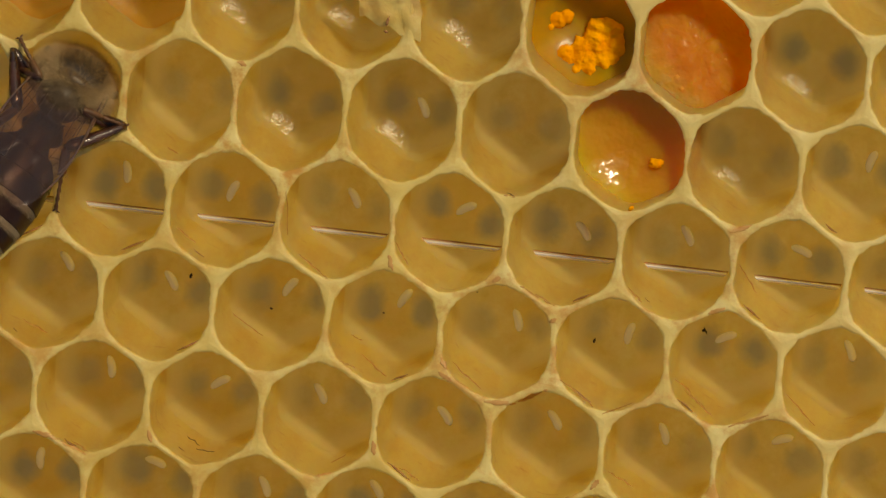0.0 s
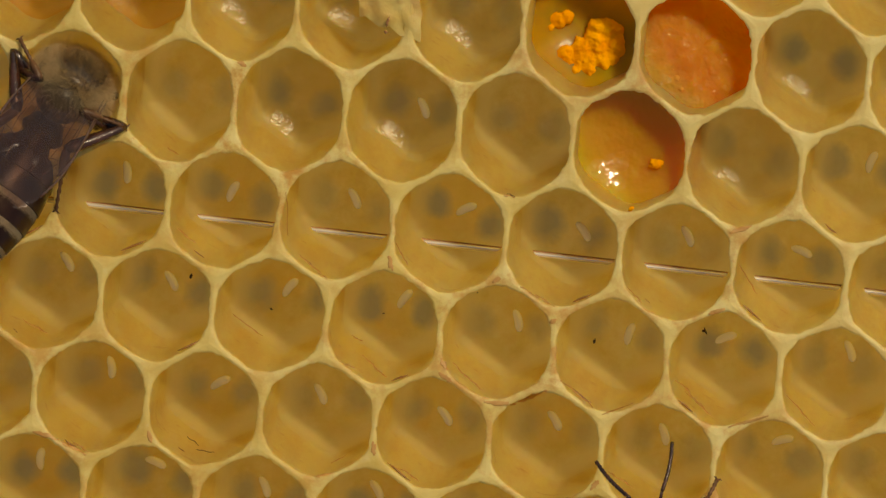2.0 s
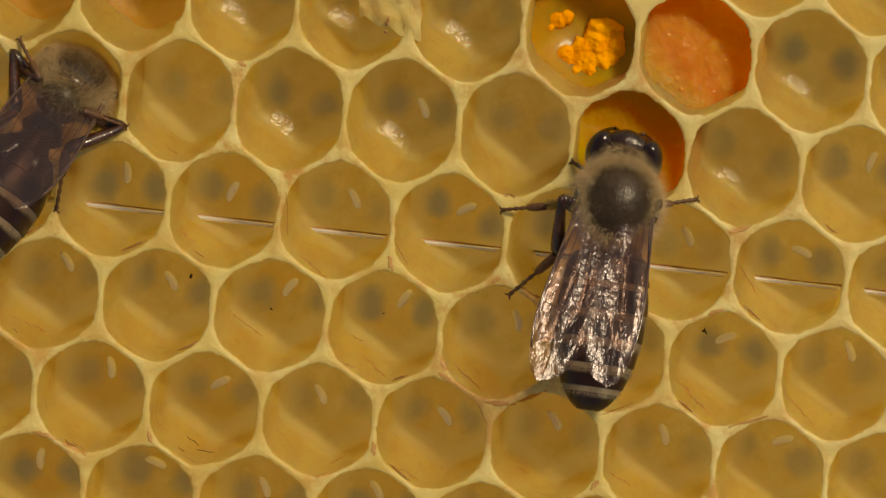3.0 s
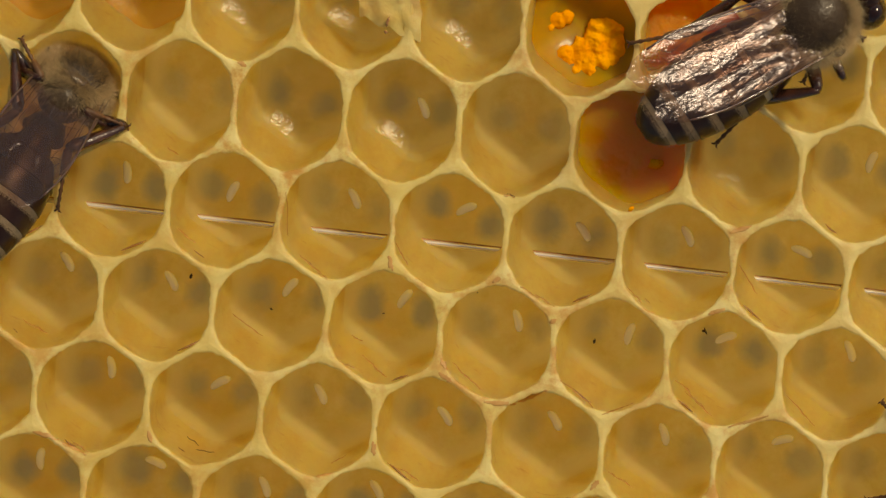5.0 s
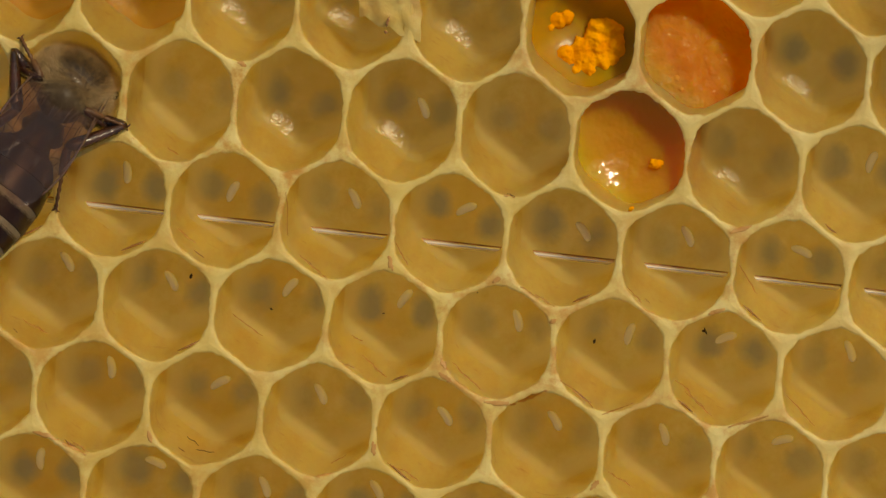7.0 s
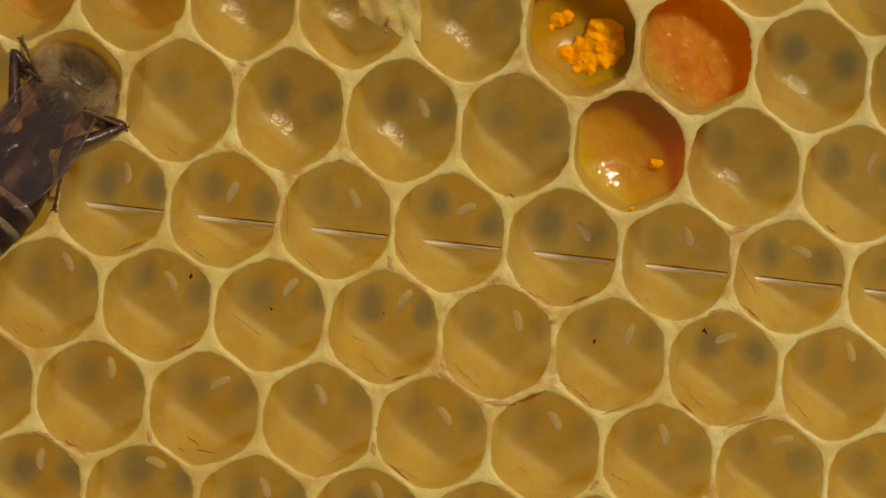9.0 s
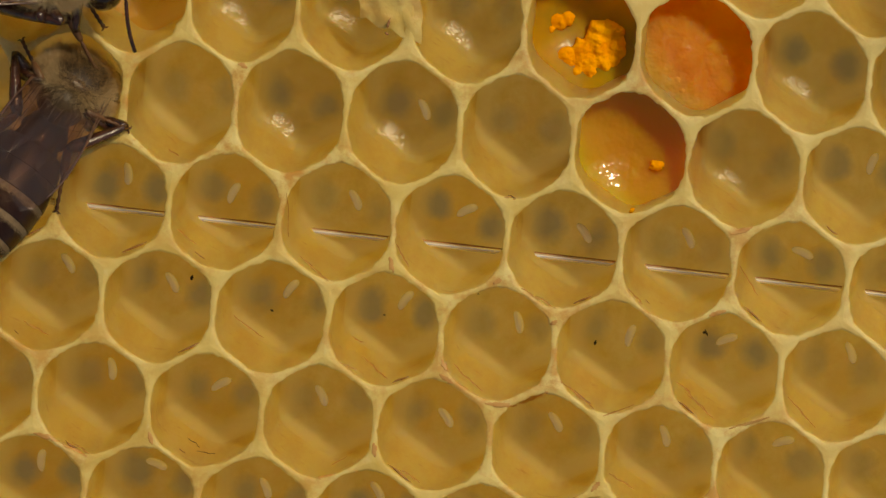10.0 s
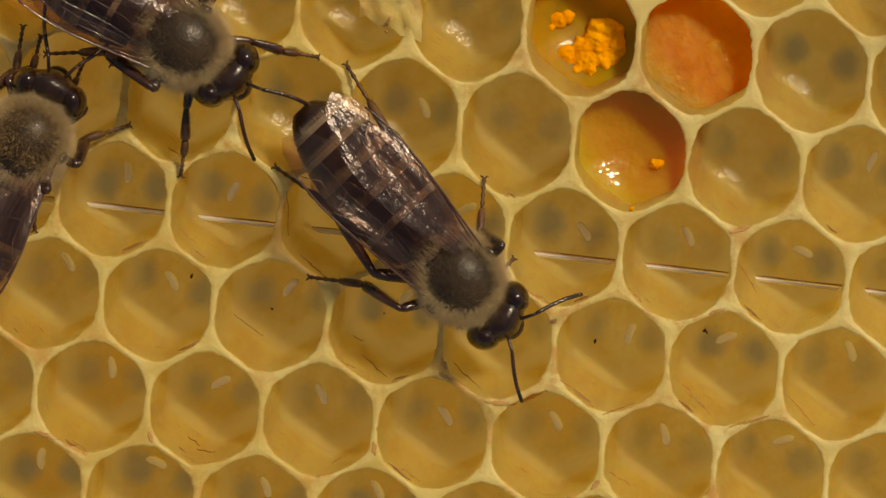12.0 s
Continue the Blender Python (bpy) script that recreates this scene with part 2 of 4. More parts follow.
def rings(bm, loops, close=True, cap_first=False, cap_last=False, mat=0):
    """Skin a list of equally long vertex loops."""
    vs = [[bm.verts.new(p) for p in loop] for loop in loops]
    n = len(vs[0])
    for a, b in zip(vs, vs[1:]):
        for i in range(n if close else n - 1):
            j = (i + 1) % n
            f = bm.faces.new((a[i], a[j], b[j], b[i]))
            f.material_index = mat
    for use, loop, flip in ((cap_first, vs[0], True), (cap_last, vs[-1], False)):
        if use:
            f = bm.faces.new(loop[::-1] if flip else loop)
            f.material_index = mat
    return vs


def tube(bm, path, radii, seg=8, flat=1.0, mat=0):
    """A round-ended limb along a path; flat squashes it across."""
    path = [Vector(p) for p in path]
    loops = []
    for i, p in enumerate(path):
        d = (path[min(i + 1, len(path) - 1)] - path[max(i - 1, 0)]).normalized()
        side = d.cross(Vector((0, 0, 1)))
        side = side.normalized() if side.length > 1e-6 else Vector((0, 1, 0))
        up = side.cross(d).normalized()
        r = radii[i]
        loops.append([p + side * (r * flat * math.cos(a)) + up * (r * math.sin(a))
                      for a in (2 * math.pi * k / seg for k in range(seg))])
    rings(bm, loops, True, True, True, mat)


def blob(bm, c, r, seg=24, rows=14, shape=None, mat=0):
    """An ellipsoid along x whose points a function may move."""
    c = Vector(c)
    loops = []
    for i in range(rows + 1):
        th = math.pi * min(max(i / rows, 0.012), 0.988)
        loop = []
        for k in range(seg):
            a = 2 * math.pi * k / seg
            q = Vector((math.cos(th), math.sin(th) * math.cos(a), math.sin(th) * math.sin(a)))
            if shape:
                q = shape(q)
            loop.append(c + Vector((q.x * r[0], q.y * r[1], q.z * r[2])))
        loops.append(loop)
    rings(bm, loops, True, True, True, mat)


# ---- the comb ----
# Centres of the cells: a hexagonal lattice, gently warped as the bees built it.
WARP_X = (735.39, 803.84, -294.1, 5.66, -0.56, 2.5, -7.33, -4.14, 5.19, 4.02)
WARP_Y = (499.08, 92.41, 417.68, 16.05, -10.76, -13.82, -4.65, -9.91, 11.55, 4.68)
NUDGE = {(1, 0): (0.5, 5.3), (2, 0): (-3.6, -2.1), (3, 0): (1.4, -3.1), (4, 0): (-2.4, -3.9), (5, 0): (1.7, 3.1), (6, 0): (2.2, 3.1), (1, 1): (4.0, 0.4), (3, 1): (0.0, -4.1), (1, 2): (-0.7, 3.4), (2, 2): (-1.4, 3.6), (7, 2): (-3.2, -5.1), (1, 3): (-1.2, -5.6), (2, 3): (-3.1, -3.1), (5, 3): (0.1, 5.1), (3, 4): (-1.3, 2.5), (4, 4): (1.0, -3.8), (8, 4): (0.1, 3.0), (2, 5): (1.7, 3.9), (4, 5): (-2.3, 1.9), (5, 5): (0.1, -2.6)}      # cells built off the pattern


def warp(u, v):
    u, v = (u - 4) / 4, (v - 2.5) / 2.5
    b = (1, u, v, u * u, u * v, v * v, u ** 3, u * u * v, u * v * v, v ** 3)
    return np.array([np.dot(WARP_X, b), np.dot(WARP_Y, b)])


def centre(u, v):
    """Plan position of the cell u along row v; the lattice runs on straight outside the field."""
    x0 = 0.5 * v - 0.6
    uc, vc = min(max(u, x0), x0 + 8.6), min(max(v, -0.5), 5.5)
    p = warp(uc, vc)
    p = p + (u - uc) * (warp(4.5, 2.5) - warp(3.5, 2.5)) + (v - vc) * (warp(4, 3) - warp(4, 2))
    d = NUDGE.get((u, v), (0, 0))
    return p + np.array(d)


CORNER = 11                            # points round one corner of a cell; two more on each straight
ROUND = 6 * (CORNER + 2)
RING = ((1, 0), (0, -1), (-1, -1), (-1, 0), (0, 1), (1, 1))
AXIS = Vector((29 * UNIT, 46 * UNIT, -DEPTH))           # the tubes lean up and aside as they go in


def cell_outline(u, v):
    """The six corners shared with the neighbours."""
    c = centre(u, v)
    nb = [centre(u + a, v + b) for a, b in RING]
    return c, [(c + nb[k] + nb[(k + 1) % 6]) / 3 for k in range(6)]


def rounded(corners, c, inset, f, wob=0.0, seed=0):
    """The points of a hexagon inset by some plan units with rounded corners, and its sharp counterpart."""
    n = 6
    sharp, soft = [], []
    ins = []
    for k in range(n):
        d = corners[k] - c
        ins.append(corners[k] - d / np.linalg.norm(d) * inset / math.cos(math.pi / 6))
    for k in range(n):
        for out, poly, rnd in ((sharp, corners, False), (soft, ins, True)):
            p, a, b = poly[k], poly[k - 1], poly[(k + 1) % n]
            s, e = p + (a - p) * f, p + (b - p) * f
            for i in range(CORNER):
                t = i / (CORNER - 1)
                if rnd:
                    q = (1 - t) ** 2 * s + 2 * t * (1 - t) * p + t * t * e
                else:
                    q = s + (p - s) * 2 * t if t < 0.5 else p + (e - p) * (2 * t - 1)
                out.append(q)
            nxt = b + (p - b) * f
            out.extend((e + (nxt - e) / 3, e + (nxt - e) * 2 / 3))
    if wob:
        for i, q in enumerate(soft):
            d = (q - c) / np.linalg.norm(q - c)
            w = noise.noise(Vector((q[0] * 0.035, q[1] * 0.035, seed))) + 0.5 * noise.noise(Vector((q[0] * 0.11, q[1] * 0.11, 7.0 + seed))) + 0.7 * noise.noise(Vector((q[0] * 0.3, q[1] * 0.3, 3.0 + seed)))
            soft[i] = q + d * w * wob
    return sharp, soft


def grid_pt(q, z, lean=0.0):
    p = Vector(((q[0] - 784) * UNIT, (441 - q[1]) * UNIT, 0)) + AXIS * lean
    p.z = z
    return p


H1 = 0.22 * MM
FILLET = 1.9 * MM                     # wax rounding off the meeting of wall and base


FALL = (1.0, 0.96, 0.92, 0.87, 0.81, 0.74, 0.66, 0.57, 0.47, 0.35, 0.18)     # rings of the base, from wall to apex


def add_cell(u, v, comb):
    c, corners = cell_outline(u, v)
    seed = u * 1.7 + v * 3.1
    sharp, lip = rounded(corners, c, 5.2, 0.41, 3.6, seed)
    _, low = rounded(corners, c, 4.0, 0.38, 1.5, seed)
    _, deep = rounded(corners, c, 3.0, 0.27, 1.0, seed + 5)
    bm = bmesh.new()
    swell = [0.05 * MM * noise.noise(Vector((q[0] * 0.012, q[1] * 0.012, 3.0))) for q in sharp]
    top = [[grid_pt(q, s) for q, s in zip(sharp, swell)],
           [grid_pt((np.array(a) * 0.35 + np.array(b) * 0.65), s - 0.015 * MM) for a, b, s in zip(sharp, lip, swell)],
           [grid_pt(q, s - 0.07 * MM) for q, s in zip(lip, swell)],
           [grid_pt(np.array(a) * 0.6 + np.array(b) * 0.4, s - 0.24 * MM, 0.03) for a, b, s in zip(lip, low, swell)]]
    rings(bm, top, mat=0)
    # height of the three-sided base along its outline
    hs = []
    for k in range(6):
        here, prev, nxt = [(2 * H1 if j % 2 == 0 else H1) for j in (k, k - 1, k + 1)]
        for i in range(CORNER):
            t = i / (CORNER - 1)
            hs.append(here + (prev - here) * 0.3 * (1 - 2 * t) if t < 0.5 else here + (nxt - here) * 0.3 * (2 * t - 1))
        hs.extend((here * 0.567 + nxt * 0.433, here * 0.433 + nxt * 0.567))
    walls = [top[-1]]
    steps = (0.12, 0.25, 0.4, 0.55, 0.7, 0.85, 1.0)
    for s in steps:
        w = min(1.0, s / 0.6)
        loop = []
        for a, b, h in zip(low, deep, hs):
            q = np.array(a) * (1 - w) + np.array(b) * w
            loop.append(grid_pt(q, -(DEPTH - FILLET) * s + h * s, s * 0.97))
        walls.append(loop)
    rings(bm, walls, mat=1)
    ob = part("cell", bm, (M_RIM, M_WALL), comb)
    # the base
    bm = bmesh.new()
    uvl = bm.loops.layers.uv.new("uv")
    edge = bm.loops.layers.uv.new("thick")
    apex = grid_pt(c, -DEPTH, 1.0)
    out = walls[-1]
    layers = []
    for f in FALL:
        layer = []
        for p, h in zip(out, hs):
            q = apex.lerp(p, f)
            q.z = -DEPTH + h * f + FILLET * max(0.0, (f - 0.35) / 0.65) ** 2.8
            layer.append(q)
        layers.append(layer)
    vs = rings(bm, layers)
    tip = bm.verts.new(apex)
    bm.verts.index_update()
    for i in range(ROUND):
        bm.faces.new((vs[-1][i], vs[-1][(i + 1) % ROUND], tip))
    # centres of the grey spots that paint in the dark of the two cells behind
    jit = random.Random(u * 31 + v * 17)
    rh = [apex + Vector(((d[0] + jit.uniform(-10, 10)) * UNIT, (d[1] + jit.uniform(-10, 10)) * UNIT, 0)) for d in ((-52, -2), (44, -22))]
    for f in bm.faces:
        m = f.calc_center_median()
        j = min(range(2), key=lambda i: (rh[i] - m).xy.length)
        for lp in f.loops:
            lp[uvl].uv = (lp.vert.co - rh[j]).xy / (70 * UNIT)
            k = lp.vert.index // ROUND
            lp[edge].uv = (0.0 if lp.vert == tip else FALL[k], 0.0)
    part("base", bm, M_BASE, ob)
    return ob


CELLS = {}
comb = tagged(new("honeycomb"), "drawn yellow beeswax honeycomb with open hexagonal brood cells", "honeycomb", kind="structure")
for v in range(-4, 10):
    for u in range(-6, 18):
        x, y = centre(u, v)
        if -560 < x < 2180 and -560 < y < 1420:
            CELLS[u, v] = add_cell(u, v, comb)


# ---- unseen ground added under the held-out comb to bounce light into its bases ----
bm = bmesh.new()
bmesh.ops.create_grid(bm, x_segments=40, y_segments=40, size=400)
for vert in bm.verts:
    vert.co.z = -0.9 + 0.05 * noise.noise(vert.co * 0.05)
M_BOUNCE_SOIL = plain("bounce_ground", (0.42, 0.33, 0.20), (0.58, 0.47, 0.30), 14, 0.9, 0.4)
tagged(part("ground", bm, M_BOUNCE_SOIL), "unseen dry pale sandy earth, added far below the comb to bounce light", "ground", kind="structure")


# ---- what lies in the cells ----
def add_egg(px, py, deg):
    """A banana-shaped egg glued to the base by one end and leaning."""
    bm = bmesh.new()
    n, path, rad = 13, [], []
    for i in range(n):
        t = i / (n - 1)
        path.append((0.52 * MM * (2 * t - 1), 0.09 * MM * (1 - (2 * t - 1) ** 2), 0.30 * MM * t))
        rad.append(0.21 * MM * math.sqrt(max(0.12, 1 - abs(2 * t - 1) ** 3.6)) * (0.90 + 0.16 * t))
    tube(bm, path, rad, 10)
    ob = part("egg", bm, M_EGG)
    p = at(px, py, -DEPTH + 0.95 * MM)
    ob.matrix_basis = Matrix.Translation(p) @ pose(0, 0, 0, 0, 0, deg)
    tagged(ob, "tiny white curved bee egg stuck to a cell base", "egg", "eggs in the cells")


for row in (((748, 192, -68), (1544, 288, 68), (223, 305, -85), (414, 340, 62), (626, 352, -64), (826, 372, 24), (1031, 411, -56),
             (1215, 419, -66), (1418, 447, -25)),
            ((118, 464, -58), (302, 498, -60), (515, 510, 50), (718, 530, 52), (914, 568, -78), (1116, 592, 72), (1285, 600, 20), (1502, 622, -72)),
            ((195, 650, -82), (391, 679, 28), (566, 698, -64), (786, 737, -55), (980, 745, -60), (1173, 769, -75), (1385, 781, 14),
             (75, 812, 85), (275, 820, -22), (467, 862, -68), (665, 868, -60))):
    for e in row:
        add_egg(*e)


def add_wire():
    """The frame's foundation wire, pressed into the midrib of one row of cells."""
    bm = bmesh.new()
    pts = []
    for k in range(0, 241):
        px = -560 + k * 2740 / 240
        y = 362.5 + 0.1121 * (px - 160) + 1.0 * math.sin(px * 0.004)
        pts.append(at(px, y, -DEPTH + 1.30 * MM))
    tube(bm, pts, [0.122 * MM] * len(pts), 12)
    wire = tagged(part("foundation_wire", bm, M_WIRE), "thin bare steel frame wire running through the comb bases", "wire")
    # a slim dark tube beside the wire stands in for its contact shade
    bm = bmesh.new()
    side = Vector((0.012, 0.125, -0.04)) * MM
    tube(bm, [p + side for p in pts], [(0.055 + 0.03 * noise.noise(p * 900)) * MM for p in pts], 8)
    part("seam", bm, M_STREAK, wire, "dark strip standing in for the shade along the wire")


add_wire()


def fill(name, u, v, depth, bulge, inset, material, label, category, rough=0.0, tilt=0.0, body=0.0):
    """Content of a cell: a domed or dished surface from wall to wall, with a skirt down into the cell."""
    c, corners = cell_outline(u, v)
    _, o = rounded(corners, c, inset, 0.22)
    lean = depth / DEPTH
    mid = grid_pt(c, -depth, lean)
    edge = [grid_pt(q, -depth, lean) for q in o]
    mean = sum((p - mid).length for p in edge) / len(edge)
    bm = bmesh.new()
    loops = [[p + Vector((0, 0, -body)) for p in edge]] if body else []
    for f in (1.0, 0.96, 0.9, 0.82, 0.72, 0.6, 0.48, 0.36, 0.24, 0.12, 0.02):
        loop = []
        for p in edge:
            away = p - mid
            q = mid + away * f * (f + (1 - f) * mean / away.length)
            q.z += bulge * (1 - f * f) + tilt * ((q.x - mid.x) + (q.y - mid.y))
            if rough:
                q.z += rough * (1 - f ** 6) * (noise.fractal(q * 1400, 1.0, 2.0, 4) )
            loop.append(q)
        loops.append(loop)
    rings(bm, loops, True, body > 0, True)
    return tagged(part(name, bm, material), label, category)


def lump(name, px, py, z, r, material, label, category, seed=0):
    """A crumbly clod."""
    bm = bmesh.new()

    def shape(q):
        k = 1 + 0.45 * noise.fractal(q * 1.6 + Vector((seed, 0, 0)), 1.0, 2.0, 4)
        return q * k
    blob(bm, (0, 0, 0), r, 30, 20, shape)
    ob = part(name, bm, material)
    ob.matrix_basis = Matrix.Translation(at(px, py, z)) @ pose(0, 0, 0, 0, 0, seed * 37)
    return tagged(ob, label, category)


def clump(name, spots, z, flat, material, label, category):
    """A crumbly crust grown together from mounds; spots are plan places and radii in millimetres."""
    bm = bmesh.new()
    mid = at(sum(x for x, _, _ in spots) / len(spots), sum(y for _, y, _ in spots) / len(spots), z)
    mounds = [(at(px, py, z) - mid, rad * MM) for px, py, rad in spots]
    step, reach = 0.045 * MM, max((p.xy.length + rad) for p, rad in mounds)
    n = int(reach * 1.3 / step)
    grid = {}
    for i in range(-n, n + 1):
        for j in range(-n, n + 1):
            q = Vector((i * step, j * step, 0))
            rag = 1 + 0.25 * noise.fractal(q * 1500 + Vector((spots[0][0], 0, 0)), 1.0, 2.0, 4)
            h = max(1 - ((q - p).length / (rad * rag)) ** 2 if rag > 0.1 else -1 for p, rad in mounds)
            if h > 0:
                top = flat * 0.6 * MM * math.sqrt(h) * (0.85 + 0.28 * noise.fractal(q * 2400, 1.0, 2.0, 4))
                grid[i, j] = bm.verts.new((q.x, q.y, top - 0.10 * MM))
    for (i, j), v in grid.items():
        four = [v, grid.get((i + 1, j)), grid.get((i + 1, j + 1)), grid.get((i, j + 1))]
        if all(four):
            bm.faces.new(four)
    bmesh.ops.delete(bm, geom=[v for v in bm.verts if not v.link_faces], context="VERTS")
    rim = [e for e in bm.edges if e.is_boundary]
    skirt = bmesh.ops.extrude_edge_only(bm, edges=rim)["geom"]
    for v in skirt:
        if isinstance(v, bmesh.types.BMVert):
            v.co.z = -0.5 * MM
    ob = part(name, bm, material)
    ob.matrix_basis = Matrix.Translation(mid)
    return tagged(ob, label, category)


store = fill("pollen_store", 5, 0, 1.80 * MM, 0.30 * MM, -2.5, M_POLLEN, "orange packed pollen filling half of a cell", "pollen", 0.17 * MM, -0.23, body=2.2 * MM)
rng = random.Random(8)
for k in range(14):
    bm = bmesh.new()
    blob(bm, (0, 0, 0), mm(*(rng.uniform(0.10, 0.22) for _ in range(2)), 0.09), 12, 8, lambda q, k=k: q * (1 + 0.4 * noise.noise(q * 1.7 + Vector((k * 5.1, 0, 0)))))
    px, py = 1235 + rng.uniform(-62, 62), 98 + rng.uniform(-62, 62)
    pellet = part("pellet", bm, M_PELLET, store)
    p = at(px, py, -1.3 * MM)
    p.z = -1.55 * MM - 0.23 * ((p.x - at(1235, 98).x) + (p.y - at(1235, 98).y))
    pellet.matrix_basis = Matrix.Translation(p) @ pose(0, 0, 0, 0, 0, rng.uniform(0, 180))
fill("bee_bread", 5, 1, 0.90 * MM, -0.95 * MM, -2.5, M_BREAD, "glossy brown wet bee bread dished in a cell", "bee bread", 0.05 * MM, body=3.0 * MM)
fill("honey", 4, 0, 1.55 * MM, -0.8 * MM, -1.0, M_HONEY, "golden honey pool with pollen in a cell", "honey", tilt=-0.08, body=2.4 * MM)
clump("pollen_clump", ((1000, 98, 0.62), (1020, 118, 0.80), (1042, 126, 0.66), (1036, 98, 0.95), (1060, 80, 0.95), (1070, 108, 0.70), (1080, 54, 0.60), (1058, 50, 0.50), (1088, 80, 0.62)),
      -2.12 * MM, 0.9, M_POLLEN_PALE, "crumbly bright yellow-orange pollen clump on honey", "pollen")
clump("pollen_clump", ((986, 38, 0.42), (1004, 30, 0.34), (974, 50, 0.26)), -2.12 * MM, 0.7, M_POLLEN_PALE, "small patch of orange pollen sunk in honey", "pollen")
lump("pollen_crumb", 1160, 291, -1.50 * MM, (0.30 * MM, 0.24 * MM, 0.15 * MM), M_POLLEN_PALE, "small orange pollen crumb on wet bee bread", "pollen", 5)
for u, v in ((1, 0), (2, 0), (3, 0), (6, 0), (2, 1), (3, 1), (6, 1)):
    fill("nectar", u, v, DEPTH - 1.9 * MM, -1.0 * MM, 0.8, M_NECTAR, "clear shiny thin nectar pooled in a cell", "nectar")
for u, v in ((-1, 0), (0, 0)):
    fill("nectar", u, v, DEPTH - 2.3 * MM, -0.9 * MM, 0.8, M_AMBER, "brown-amber nectar pooled in a cell", "nectar")

for px, py, s in ((480, 547, 1.0), (1052, 604, 1.4), (1246, 586, 1.3), (338, 489, 1.5), (679, 555, 0.7), (845, 518, 0.5)):
    lump("dirt_speck", px, py, -DEPTH + 0.75 * MM, (0.070 * s * MM, 0.045 * s * MM, 0.045 * MM), M_SPECK, "dark dirt speck inside a cell", "speck", px % 7)


lump("dirt_speck", 686, 39, 0.42 * MM, (0.20 * MM, 0.07 * MM, 0.05 * MM), M_STREAK, "brown dirt crumb on the torn wax flake", "speck", 2)
lump("dirt_speck", 683, 57, 0.16 * MM, (0.09 * MM, 0.07 * MM, 0.05 * MM), M_STREAK, "brown dirt crumb on the torn wax flake", "speck", 4)
lump("pollen_crumb", 1117, 370, -0.10 * MM, (0.15 * MM, 0.09 * MM, 0.08 * MM), M_POLLEN_PALE, "tiny yellow pollen crumb on a cell rim", "pollen", 6)


def add_streak(u, v, side, s, depth, length):
    """A thin reddish-brown propolis line along one lower wall of a cell."""
    c, corners = cell_outline(u, v)
    a, b = corners[side], corners[(side + 1) % 6]
    bm = bmesh.new()
    pts, rad = [], []
    for i in range(8):
        t = i / 7
        q = a + (b - a) * (s + (t - 0.5) * length)
        d = (c - q) / np.linalg.norm(c - q)
        q = q + d * 8.0
        z = -depth + 0.10 * MM * math.sin(5 * t + s * 9)
        pts.append(grid_pt(q, z, -z / DEPTH))
        rad.append(0.05 * MM * math.sin(math.pi * (0.08 + 0.84 * t)))
    tube(bm, pts, rad, 6)
    tagged(part("propolis_streak", bm, M_STREAK), "thin reddish-brown propolis line on a cell wall", "propolis", "propolis lines")


rng = random.Random(4)
for v in range(1, 6):
    for u in range(0, 11):
        x, y = centre(u, v)
        if -60 < x < 1630 and 300 < y < 960 and rng.random() < 0.55:
            add_streak(u, v, rng.choice((3, 3, 4)), rng.uniform(0.3, 0.7), rng.uniform(0.10, 0.9) * MM, rng.uniform(0.25, 0.6))

TREES = {}


def on_wax(px, py):
    """The place and the normal of the wax that one sees at a place of the plan."""
    key = min(CELLS, key=lambda k: float(np.hypot(*(centre(*k) - np.array((px, py))))))
    if key not in TREES:
        verts, faces = [], []
        for ob in (CELLS[key], *CELLS[key].children):
            n = len(verts)
            verts.extend(v.co.copy() for v in ob.data.vertices)
            faces.extend([n + i for i in p.vertices] for p in ob.data.polygons)
        TREES[key] = BVHTree.FromPolygons(verts, faces)
    eye = Vector((0, 0, EYE_H))
    place, normal, _, _ = TREES[key].ray_cast(eye, (at(px, py) - eye).normalized())
    if place is None:
        return at(px, py), Vector((0, 0, 1))
    return place, normal if normal.z > 0 else -normal


def add_smear(x0, y0, x1, y1, wide, material, label):
    """A thin crust of propolis drawn over the wax, ragged and tapering to its ends."""
    n = max(10, int(math.hypot(x1 - x0, y1 - y0) / 3))
    pts = []
    for i in range(n):
        t = i / (n - 1)
        w = 2.2 * noise.noise(Vector((x0 * 0.1, y0 * 0.1, t * 4)))
        pts.append(on_wax(x0 + (x1 - x0) * t + w, y0 + (y1 - y0) * t - w))
    loops = []
    for i, (p, nrm) in enumerate(pts):
        d = (pts[min(i + 1, n - 1)][0] - pts[max(i - 1, 0)][0]).normalized()
        side = nrm.cross(d).normalized()
        t = i / (n - 1)
        half = wide * MM * (0.15 + 0.85 * math.sin(math.pi * (0.06 + 0.88 * t))) * (0.75 + 0.6 * noise.noise(Vector((x0, t * 7, y0))))
        loops.append([p + nrm * 0.004 * MM + side * (half * math.cos(a)) + nrm * (0.008 * MM * math.sin(a)) for a in (math.pi * k / 4 for k in range(8))])
    bm = bmesh.new()
    rings(bm, loops, True, True, True)
    tagged(part("propolis_smear", bm, material), label, "propolis", "propolis lines")


